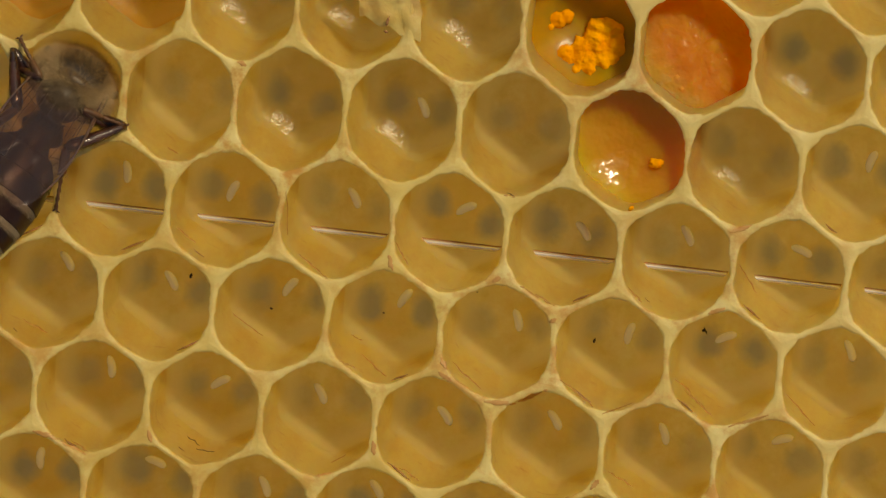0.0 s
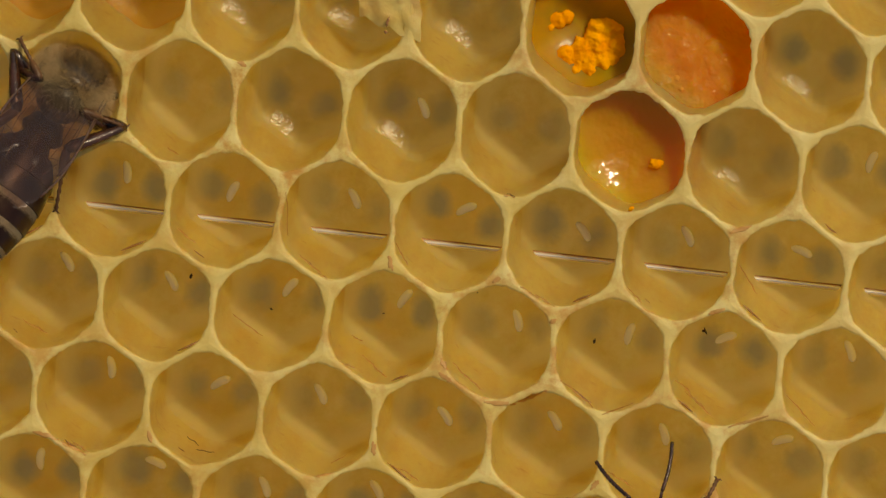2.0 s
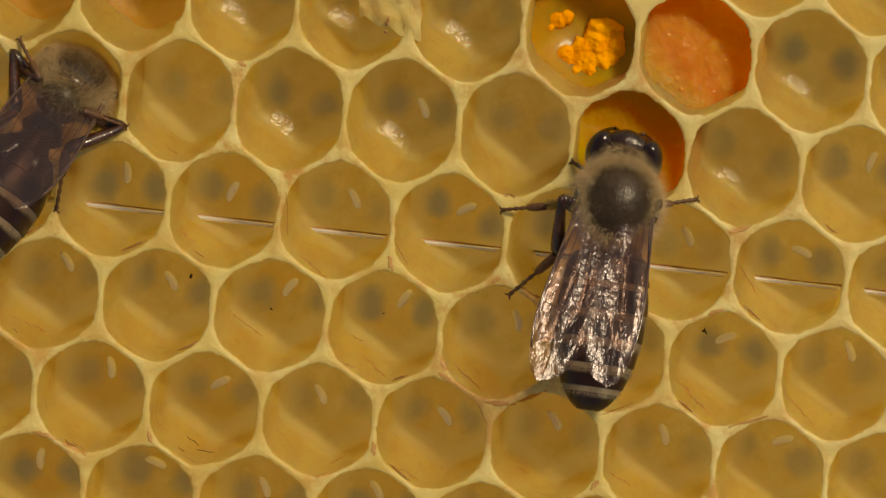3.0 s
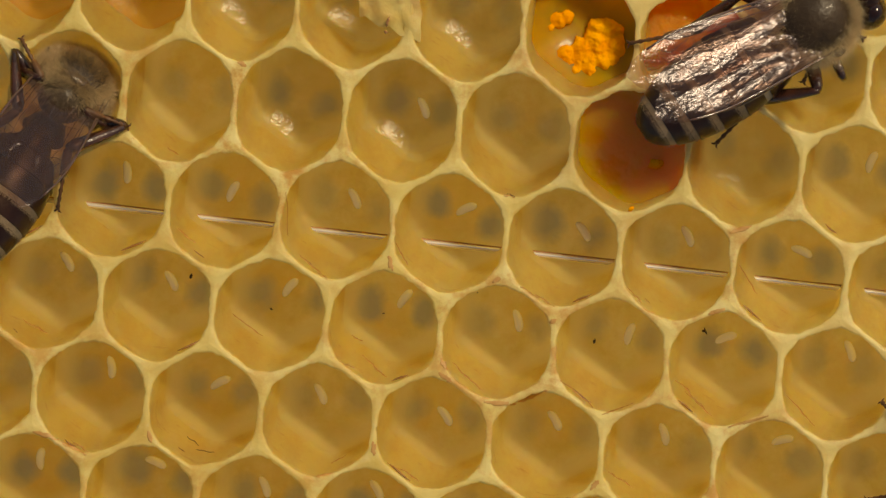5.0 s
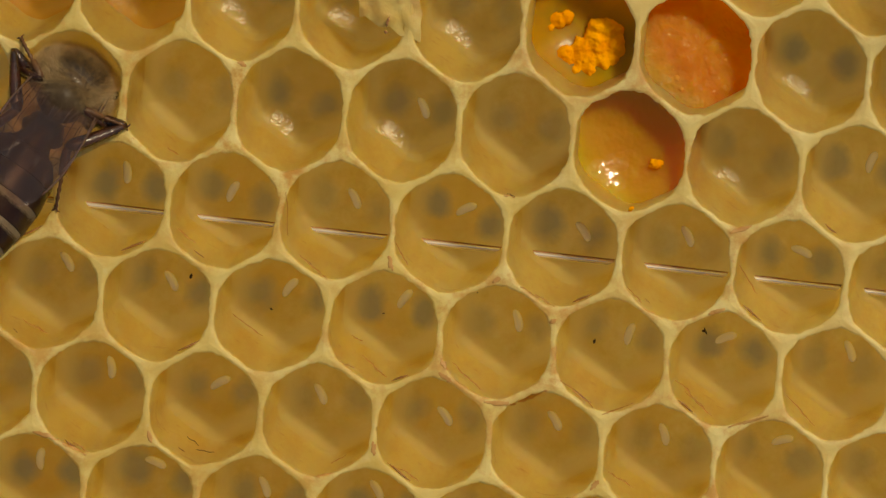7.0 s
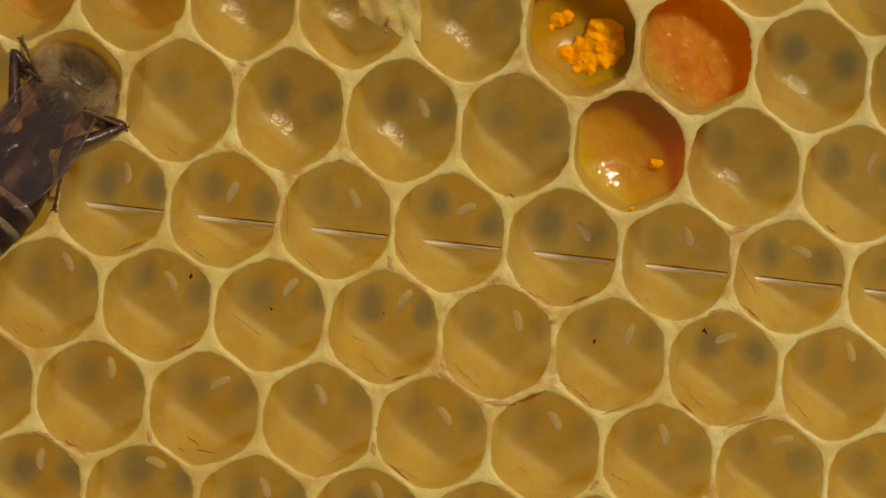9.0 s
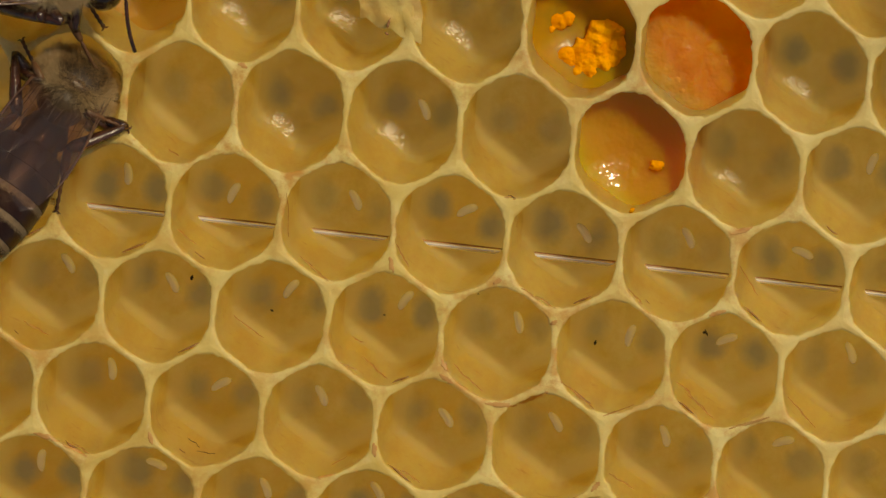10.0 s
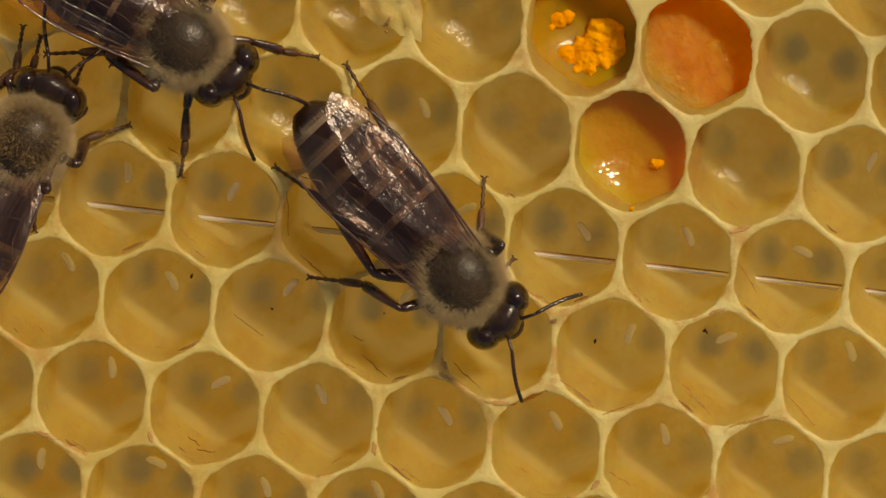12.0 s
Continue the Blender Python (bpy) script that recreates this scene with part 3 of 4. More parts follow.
for row in (((312, 404, 346, 432), (507, 338, 508, 418), (530, 452, 580, 494), (700, 430, 722, 470), (412, 555, 464, 596), (920, 508, 982, 543), (1110, 508, 1136, 536)),
            ((126, 780, 156, 801), (585, 821, 612, 806), (622, 594, 642, 604), (640, 628, 684, 668), (706, 828, 742, 852), (800, 642, 852, 690), (992, 672, 1050, 722)),
            ((1066, 734, 1120, 714), (1196, 672, 1246, 722), (1212, 692, 1262, 738), (1290, 756, 1360, 736), (1392, 700, 1442, 754), (1076, 836, 1122, 862), (1308, 470, 1340, 520)),
            ((40, 566, 84, 590), (600, 640, 628, 652), (296, 262, 316, 274), (892, 345, 912, 350))):
    for x0, y0, x1, y1 in row:
        add_smear(x0, y0, x1, y1, 0.095, M_SMEAR, "thin brown propolis line on a cell wall")
for x0, y0, x1, y1 in ((332, 772, 352, 790), (346, 796, 378, 802), (898, 342, 912, 350), (1246, 580, 1252, 592)):
    add_smear(x0, y0, x1, y1, 0.05, M_SPECK, "short dark propolis mark in a cell")
for x0, y0, x1, y1 in ((1292, 412, 1330, 400), (856, 712, 912, 716), (916, 712, 970, 690), (972, 572, 984, 566), (58, 764, 104, 778), (108, 782, 152, 806), (1254, 556, 1282, 548), (262, 762, 268, 784),
                       (688, 452, 694, 480), (780, 634, 790, 654), (872, 500, 888, 490), (776, 660, 800, 676), (1044, 868, 1060, 850), (660, 782, 662, 806), (558, 844, 590, 838), (420, 108, 436, 118)):
    add_smear(x0, y0, x1, y1, 0.15, M_STAIN, "rusty propolis stain on the cell rims")


def add_flap():
    """A torn flake of pale wax standing on the rim between two cells."""
    bm = bmesh.new()
    loops = []
    for j in range(9):
        t = j / 8
        loop = []
        for i in range(13):
            s = i / 12
            px = 636 + 108 * s + 12 * noise.noise(Vector((t * 4, s * 3, 1)))
            py = -60 + (136 - 46 * (1 - s)) * t + 14 * noise.noise(Vector((s * 5, t * 2, 4))) * t
            z = (0.25 + 0.35 * math.sin(s * 3.0) - 0.5 * t + 0.4 * noise.noise(Vector((s * 4, t * 4, 8)))) * MM
            loop.append(at(px, py, z))
        loops.append(loop)
    lower = [[p - Vector((0, 0, 0.18 * MM)) for p in lp] for lp in loops]
    rings(bm, loops, close=False)
    rings(bm, lower, close=False)
    rim_a = [lp[0] for lp in loops] + loops[-1][1:] + [lp[-1] for lp in loops[::-1]][1:]
    rings(bm, [rim_a, [p - Vector((0, 0, 0.18 * MM)) for p in rim_a]], close=False)
    tagged(part("wax_flake", bm, M_RIM), "torn pale wax flake stuck on the cell rims", "wax flake")


add_flap()

# ---- the bees ----
MESH = {}


def cached(key, build, *mats):
    if key not in MESH:
        bm = bmesh.new()
        build(bm)
        bmesh.ops.recalc_face_normals(bm, faces=bm.faces)
        me = bpy.data.meshes.new(key)
        bm.to_mesh(me)
        bm.free()
        for mat in mats:
            me.materials.append(mat)
        me.polygons.foreach_set("use_smooth", [True] * len(me.polygons))
        MESH[key] = me
    return MESH[key]


def hairs(bm, n, pick, length, width, seed):
    """Fine hairs: slim triangles that stand on picked points."""
    r = random.Random(seed)
    for _ in range(n):
        p, d = pick(r)
        d = (d + Vector((r.gauss(0, 0.35), r.gauss(0, 0.35), r.gauss(0, 0.35)))).normalized()
        s = d.cross(Vector((r.gauss(0, 1), r.gauss(0, 1), r.gauss(0, 1)))).normalized() * width * MM
        k = length * r.uniform(0.6, 1.3) * MM
        bm.faces.new((bm.verts.new(p - s), bm.verts.new(p + s), bm.verts.new(p + d * k + mm(-0.12, 0, -0.03) * (k / MM))))


def ell(c, rad, keep=None, lean=Vector((0, 0, 0))):
    """A picker of points and normals on an ellipsoid."""
    def pick(r):
        while True:
            q = Vector((r.gauss(0, 1), r.gauss(0, 1), r.gauss(0, 1))).normalized()
            if keep is None or keep(q, r):
                break
        p = Vector(c) + Vector((q.x * rad[0], q.y * rad[1], q.z * rad[2]))
        nrm = Vector((q.x / rad[0], q.y / rad[1], q.z / rad[2])).normalized()
        return p * MM, nrm + lean
    return pick


THX = (0.0, 0.0, 2.35)                 # thorax centre over the feet
NECK = (1.75, 0.0, 2.15)
WAIST = (-1.75, 0.0, 1.95)


def thorax_mesh(bm):
    blob(bm, mm(*THX), mm(2.06, 1.86, 1.58), 32, 18)
    blob(bm, mm(-1.55, 0, 2.05), mm(1.05, 1.25, 1.1), 20, 10)


def scutellum_mesh(bm):
    blob(bm, mm(-1.32, 0, 3.0), mm(0.50, 1.02, 0.52), 24, 12)


def tegula_mesh(bm):
    blob(bm, mm(0, 0, 0), mm(0.36, 0.22, 0.22), 14, 10)


def head_mesh(bm):
    def shape(q):
        return Vector((q.x * (1 - 0.25 * abs(q.y)), q.y, q.z * (1 + 0.25 * q.x)))
    blob(bm, mm(0.90, 0, -0.22), mm(1.04, 1.56, 1.38), 28, 16, shape)
    blob(bm, mm(1.55, 0, -1.0), mm(0.6, 0.7, 0.6), 16, 10)


def abdomen_w(t):
    """Half-width of the abdomen from waist (0) to tip (1)."""
    a = 1 - abs((t - 0.40) / 0.615) ** 2.0
    return max(0.10, 2.02 * math.sqrt(max(a, 0.0))) if t > 0.04 else 0.35 + 16 * t


ABD_L = 6.9


def abdomen_ring(t, grow, lo=0.0, hi=2 * math.pi, n=28):
    w = abdomen_w(t) + grow
    drop = -0.35 * t * t - 0.55 * max(0, t - 0.55) ** 1.5
    return [mm(-0.15 - ABD_L * t, w * math.cos(a), 0.05 + drop + 0.80 * w * math.sin(a))
            for a in (lo + (hi - lo) * k / (n - 1 if hi < 6 else n) for k in range(n))]


def abdomen_mesh(bm):
    rings(bm, [abdomen_ring(i / 24, -0.05) for i in range(25)], True, True, True)
    tube(bm, [mm(-0.9, 0, 0), mm(-0.2, 0, 0), mm(0.6, 0, 0), mm(1.4, 0, -0.05)], [1.4 * MM, 1.35 * MM, 1.2 * MM, 0.8 * MM], 18)


CUTS = (0.03, 0.21, 0.39, 0.56, 0.72, 0.86, 1.0)


def tergite_mesh(i):
    def build(bm):
        a, b = CUTS[i], CUTS[i + 1]
        lo, hi = radians(-28), radians(208)
        ts = [a + (b - a) * k / 8 for k in range(9)]
        loops = [abdomen_ring(t, 0.01 + 0.07 * (t - a) / (b - a), lo, hi) for t in ts]
        pale = 2 if i else 0
        if pale:
            rings(bm, loops[:pale + 1], False, mat=1)
            rings(bm, loops[pale:], False, mat=0)
        else:
            rings(bm, loops, False, mat=0)
        rings(bm, [loops[-1], abdomen_ring(b + 0.004, -0.03, lo, hi)], False, mat=0)
    return build


def band_fuzz(bm, first=0):
    r = random.Random(5)
    for i in range(first, 6):
        for _ in range((2600, 2200, 2200, 2200, 2000, 900)[i]):
            a = radians(r.uniform(-20, 200))
            t = CUTS[i] + (0.0 if i else 0.05) + r.uniform(0.0, 0.050 if i else 0.10)
            w = abdomen_w(t) + 0.03
            drop = -0.35 * t * t - 0.55 * max(0, t - 0.55) ** 1.5
            p = mm(-0.15 - ABD_L * t, w * math.cos(a), 0.05 + drop + 0.80 * w * math.sin(a))
            d = Vector((-1.0, 0.35 * math.cos(a), 0.35 * math.sin(a))) + Vector((r.gauss(0, .15), r.gauss(0, .25), r.gauss(0, .15)))
            s = Vector((0, -math.sin(a), math.cos(a))) * 0.006 * MM
            bm.faces.new((bm.verts.new(p - s), bm.verts.new(p + s), bm.verts.new(p + d.normalized() * r.uniform(0.5, 1.2) * 0.22 * MM)))


def eye_mesh(bm):
    def shape(q):
        return Vector((q.x, q.y, q.z * (1 + 0.1 * q.x)))
    blob(bm, (0, 0, 0), mm(0.80, 0.66, 1.22), 26, 16, shape)


def antenna_mesh(bm):
    tube(bm, [mm(0, 0, 0), mm(0.35, 0.18, 0.22), mm(0.75, 0.36, 0.35), mm(0.95, 0.46, 0.36)], [0.07 * MM, 0.085 * MM, 0.08 * MM, 0.07 * MM], 8)
    pts, rad = [], []
    for i in range(23):
        t = i / 22
        pts.append(mm(0.95 + 2.05 * t, 0.46 + 1.05 * t + 0.12 * math.sin(3 * t), 0.36 - 0.55 * t - 0.35 * t * t))
        rad.append((0.105 if i % 2 else 0.085) * MM)
    tube(bm, pts, rad, 8)


def wing_pt(s, c, length, width, rear):
    """A point of the wing: s along it, c from the leading (0) to the trailing edge (1)."""
    taper = math.sqrt(max(0.0, 1 - max(0.0, (s - 0.5) / 0.5) ** 2.2))
    full = width * (0.16 + 0.84 * math.sin(math.pi * min(1.0, 0.06 + 0.60 * s ** 0.9)))
    chord = full * taper
    lead = 0.10 * math.sin(math.pi * s) - 0.42 * full * (1 - taper) - 0.25 * max(0.0, s - 0.7)
    y = lead - chord * c
    z = 0.07 * math.sin(c * 9.0) * math.sin(math.pi * s) + 0.10 * c - 0.03 * math.sin(s * 11 + c * 3) - 0.9 * max(0.0, s - 0.45) ** 1.4
    return mm(-length * s, y, z)


def wing_mesh(length, width, rear):
    def build(bm):
        loops = [[wing_pt(i / 22, j / 10, length, width, rear) for j in range(11)] for i in range(23)]
        rings(bm, loops, False)
    return build


VEINS = (((0, .02), (.3, .02), (.62, .02), (.85, .03)), ((0, .3), (.25, .25), (.5, .22), (.62, .06)),
         ((.1, .5), (.35, .5), (.6, .45), (.8, .55)), ((.05, .8), (.3, .8), (.5, .72), (.62, .95)),
         ((.36, .24), (.38, .5), (.40, .78)), ((.6, .1), (.60, .3), (.62, .47)), ((.62, .2), (.74, .3), (.82, .1)),
         ((.5, .48), (.58, .7), (.7, .8)))


def vein_mesh(k, length, width, rear):
    def build(bm):
        ln, pts = VEINS[k], []
        for a, b in zip(ln, ln[1:]):
            for i in range(5):
                s, c = a[0] + (b[0] - a[0]) * i / 5, a[1] + (b[1] - a[1]) * i / 5
                pts.append(wing_pt(s, c, length, width, rear) + mm(0, 0, 0.01))
        pts.append(wing_pt(*ln[-1], length, width, rear))
        tube(bm, pts, [(0.05 if k == 0 else 0.016) * MM] * len(pts), 6)
    return build


# legs: where the hip sits on the bee's left side, the lengths of thigh, shin and foot, half the width, and where the foot rests
LEGS = {
    "front": ((1.15, 0.85, 1.55), (1.75, 1.60, 1.90), 0.29, (3.2, 2.9)),
    "middle": ((0.10, 1.05, 1.45), (2.05, 2.15, 2.45), 0.31, (0.5, 4.3)),
    "hind": ((-0.95, 0.95, 1.45), (2.45, 3.05, 3.30), 0.36, (-4.9, 3.9)),
}


def bristles(bm, a, b, wide, n, seed):
    """Short stiff hairs along a limb."""
    r = random.Random(seed)
    d = (b - a).normalized()
    for _ in range(n):
        out = d.cross(Vector((r.gauss(0, 1), r.gauss(0, 1), r.gauss(0, 1)))).normalized()
        p = a.lerp(b, r.uniform(0.08, 0.98)) + out * wide * 0.75 * MM
        s = d.cross(out) * 0.009 * MM
        bm.faces.new((bm.verts.new(p - s), bm.verts.new(p + s), bm.verts.new(p + (out * 0.20 + d * 0.14) * r.uniform(0.5, 1.1) * MM)))


def leg_meshes(kind, size):
    """Thigh, shin and foot, each along x from its joint."""
    _, lengths, wide, _ = LEGS[kind]
    a, b, c = (x * size for x in lengths)

    def femur(bm):
        tube(bm, [mm(a * f, 0, 0.05 * math.sin(math.pi * f)) for f in (-.02, .12, .4, .7, .92, 1.02)], [wide * g * MM for g in (.6, .86, 1.0, .92, .78, .5)], 10, 0.85)
        bristles(bm, mm(0, 0, 0), mm(a, 0, 0), wide * 0.8, 70, 20)

    def tibia(bm):
        tube(bm, [mm(b * f, 0, 0.04 * math.sin(math.pi * f)) for f in (-.02, .1, .35, .65, .9, 1.02)], [wide * g * MM for g in (.52, .62, .78, .95, 1.0, .62)], 10, 0.8)
        bristles(bm, mm(0, 0, 0), mm(b, 0, 0), wide * 0.8, 170, 21)

    def tarsus(bm):
        tube(bm, [mm(c * 0.44 * f, 0, 0) for f in (0, .12, .5, .85, 1)], [wide * g * MM for g in (.5, .80, .86, .74, .4)], 10, 0.75)
        bristles(bm, mm(0, 0, 0), mm(c * 0.44, 0, 0), wide * 0.6, 130, 22)
        pts, rad = [], []
        for i in range(13):
            f = 0.44 + 0.52 * i / 12
            pts.append(mm(c * f, 0, 0.10 * math.sin(math.pi * i / 12)))
            rad.append((0.115 if i % 3 == 2 else 0.075) * MM)
        tube(bm, pts, rad, 7)
        for g in (-1, 1):
            tube(bm, [mm(c * 0.95, 0, 0), mm(c * 0.985, 0.11 * g, 0.05), mm(c * 1.01, 0.20 * g, -0.07)], [0.06 * MM, 0.045 * MM, 0.015 * MM], 6)
    return femur, tibia, tarsus


def thorax_fuzz(bm):
    def outer(q, r):
        return q.z > -0.45 and (q.z < 0 or r.random() < ((q.x ** 2 + 1.1 * q.y ** 2) - 0.46) / 0.42)
    hairs(bm, 5000, ell(THX, (2.06, 1.88, 1.58), lambda q, r: q.z > -0.3 and q.x ** 2 + q.y ** 2 > 0.62), 0.80, 0.0042, 12)
    hairs(bm, 22000, ell(THX, (2.06, 1.88, 1.58), outer, Vector((0, 0, 0.12))), 0.46, 0.0055, 11)
    # long tufts at the neck and over the waist
    hairs(bm, 2600, ell(THX, (2.0, 1.74, 1.5), lambda q, r: q.z > -0.2 and abs(q.x) > 0.72), 0.95, 0.0045, 16)


def crown_fuzz(bm):
    hairs(bm, 8000, ell(THX, (2.06, 1.86, 1.58), lambda q, r: q.z > 0 and q.x + 0.3 * r.random() > -0.3), 0.36, 0.0048, 14)


def down_fuzz(bm):
    hairs(bm, 7000, ell(THX, (2.06, 1.86, 1.58), lambda q, r: q.z > 0 and q.x ** 2 + q.y ** 2 > 0.6 * r.random()), 0.20, 0.0045, 15)


def head_fuzz(bm):
    hairs(bm, 1500, ell((0.70, 0, -0.15), (0.95, 1.1, 1.2), lambda q, r: q.x < -0.2 and q.z > -0.1), 0.5, 0.009, 13)


def add_bee(label, spread=4.0, long=1.0, roof=(6.0, 6.0), rise=(11.8, 11.0), fuzzy=False, bands=0, size=1.0):
    """A worker bee facing +x with its feet at z = 0; returns the thing and its moving parts."""
    bee = tagged(new("honey_bee"), label, "bee", "worker bees on the comb")
    th = part("thorax", cached("thorax", thorax_mesh, M_BALD), None, bee)
    part("fuzz", cached("thorax_fuzz", thorax_fuzz, M_FUZZ), None, th, "tan fuzzy hair collar")
    part("scutellum", cached("scutellum", scutellum_mesh, M_HEAD), None, th, "glossy dark shield at the rear of its back")
    for g in (1, -1):
        part("tegula", cached("tegula", tegula_mesh, M_HEAD), None, th, "small brown wing-base scale").matrix_basis = pose(*mm(0.10, 1.86 * g, 2.95), 0, 0, 14 * g)
    if fuzzy:
        part("fuzz", cached("crown_fuzz", crown_fuzz, M_BROWN_FUZZ), None, th, "short brown hair on its back")
    else:
        part("fuzz", cached("down_fuzz", down_fuzz, M_DARK_FUZZ), None, th, "sparse dark brown down")
    head = part("head", cached("head", head_mesh, M_HEAD), None, bee)
    head.matrix_basis = pose(*mm(*NECK))
    part("fuzz", cached("head_fuzz", head_fuzz, M_FUZZ), None, head, "short tan head hair")
    limbs = {"head": (head, mm(*NECK))}
    for s in (1, -1):
        eye = part("eye", cached("eye", eye_mesh, M_EYE), None, head, "glossy black compound eye")
        eye.matrix_basis = pose(*mm(0.84, 1.16 * s, -0.08), 0, 0, -24 * s)
        key = "antenna_left" if s > 0 else "antenna_right"
        if s < 0:
            def mirrored(bm):
                antenna_mesh(bm)
                for vert in bm.verts:
                    vert.co.y *= -1
            me = cached(key, mirrored, M_LEG)
        else:
            me = cached(key, antenna_mesh, M_LEG)
        an = part("antenna", me, None, head)
        an.matrix_basis = pose(*mm(1.55, 0.30 * s, 0.25))
        limbs[key] = (an, mm(1.55, 0.30 * s, 0.25))
    abd = part("abdomen", cached("abdomen", abdomen_mesh, M_SHELL), None, bee, "dark abdomen with pale hair bands")
    abd.matrix_basis = pose(*mm(*WAIST))
    limbs["abdomen"] = (abd, mm(*WAIST))
    abd.scale = (long, 1 + (long - 1) * 0.2, 1.0)
    for i in range(6):
        plain_one = i < bands
        part("tergite", cached("tergite%d%s" % (i, plain_one), tergite_mesh(i), M_SHELL, M_SHELL if plain_one else M_BAND if i > 3 else M_BAND_DIM), None, abd)
    part("hair_band", cached("band_fuzz%d" % bands, lambda bm: band_fuzz(bm, max(bands, 2)), M_BAND), None, abd, "pale grey-tan hair bands")
    for s in (1, -1):
        for name, ln, wd, rear, base, turn in (("forewing", 8.6, 2.85, False, (-0.15, 1.74, 3.15), spread), ("hindwing", 6.2, 1.95, True, (-0.75, 1.60, 3.00), spread + 3)):
            def build(bm, f=wing_mesh(ln, wd, rear), g=s):
                f(bm)
                for vert in bm.verts:
                    vert.co.y *= g

            wing = part(name, cached(name + str(s), build, M_WING), None, bee, "translucent brownish veined wing")
            wing.matrix_basis = pose(*mm(*(base[0], base[1] * s, base[2])), -roof[0 if s > 0 else 1] * s, rise[0 if s > 0 else 1], -turn * s)
            wing.scale = (1 + (long - 1) * 0.65, 1 + (long - 1) * 0.3, 1.0)
            limbs[name + str(s)] = (wing, mm(base[0], base[1] * s, base[2]))
            for k in range(4 if rear else 8):
                def vein(bm, f=vein_mesh(k, ln, wd, rear), g=s):
                    f(bm)
                    for vert in bm.verts:
                        vert.co.y *= g
                part("vein", cached(name + "_vein%d" % k + str(s), vein, M_VEIN), None, wing)
    for kind in ("front", "middle", "hind"):
        for g in (1, -1):
            obs = []
            for nm, f in zip(("leg", "tibia", "tarsus"), leg_meshes(kind, size)):
                obs.append(part(nm, cached("%s_%s_%.2f" % (kind, nm, size), f, M_TAN if nm == "tarsus" else M_LEG), None, obs[0] if obs else bee))
            limbs[kind + str(g)] = obs
    limbs["size"] = size
    return bee, limbs


bee_feeding, limbs_feeding = add_bee("dark honey bee with its head down inside a cell", 6.0, 1.0, (4.0, 4.0), fuzzy=True, bands=2)
bee_crossing, limbs_crossing = add_bee("dark banded honey bee walking over the open cells", 12.0, 1.1)
bee_edge, limbs_edge = add_bee("dark honey bee walking along the comb", 7.0, 1.0)
bee_large, limbs_large = add_bee("dark banded honey bee with shiny folded wings", 6.0, 1.28, (18.0, -5.0), (5.0, 10.0), size=1.2)
bee_late, limbs_late = add_bee("dark honey bee with tan fuzzy thorax", 8.0, 1.0, (9.0, 6.0), (9.0, 10.0))


# ---- what moves ----
def bee_row(t, px, py, heading, z=0.0, pitch=0.0, roll=0.0):
    """A row for a bee whose thorax shows over that place of the plan; pitch tips its head down."""
    m = pose(0, 0, 0, 0, 0, heading) @ pose(0, 0, 0, roll, pitch, 0)
    top = m @ mm(*THX)
    p = at(px, py, top.z + z * MM)
    return t, Matrix.Translation((p.x - top.x, p.y - top.y, z * MM)) @ m


def pose_at(ob, t):
    """Where a keyed thing stands at t seconds."""
    keys = ob.animation_data
    place, turn = [0, 0, 0], [1, 0, 0, 0]
    for curve in keys.action.layers[0].strips[0].channelbag(keys.action_slot).fcurves:
        (place if curve.data_path == "location" else turn)[curve.array_index] = curve.evaluate(1 + t * FPS)
    return Matrix.LocRotScale(place, Quaternion(turn).normalized(), None)


def aim(p, d, up):
    """The pose of a limb at p that points along d."""
    x = d.normalized()
    y = up.cross(x).normalized()
    z = x.cross(y)
    return Matrix.Translation(p) @ Matrix((x, y, z)).transposed().to_4x4()


def bend(kind, side, toe, size, up):
    """Poses of thigh, shin and foot in the bee's space for a foot at toe."""
    hip, (a, b, c), _, _ = LEGS[kind]
    hip = mm(hip[0], hip[1] * side, hip[2])
    a, b, c = a * MM * size, b * MM * size, c * MM * size
    way = toe - hip
    if way.length > 0.985 * (a + b + c):
        toe = hip + way * (0.985 * (a + b + c) / way.length)
    flat = (toe - hip) - up * (toe - hip).dot(up)
    flat = flat.normalized() if flat.length > 1e-6 else Vector((0, side, 0))
    foot = (flat - up * 0.42).normalized() * c
    ankle = toe - foot
    d = ankle - hip
    if d.length > 0.985 * (a + b):
        # a long reach: the foot lines up with the rest of the leg
        lo, hi = 0.0, 1.0
        for _ in range(20):
            m = (lo + hi) / 2
            ankle = toe - (foot.normalized().lerp((toe - hip).normalized(), m)).normalized() * c
            lo, hi = (m, hi) if (ankle - hip).length > 0.985 * (a + b) else (lo, m)
        d = ankle - hip
    n = max(d.length, abs(a - b) * 1.05)
    x = (a * a - b * b + n * n) / (2 * n)
    pole = Vector(((0.45 if kind == "hind" else -0.1), 0.75 * side, 0)) + up * 0.75
    u = d.normalized()
    v = (pole - u * pole.dot(u)).normalized()
    knee = hip + u * x + v * math.sqrt(max(a * a - x * x, 0.0))
    return aim(hip, knee - hip, v), aim(knee, ankle - knee, v), aim(ankle, toe - ankle, up)


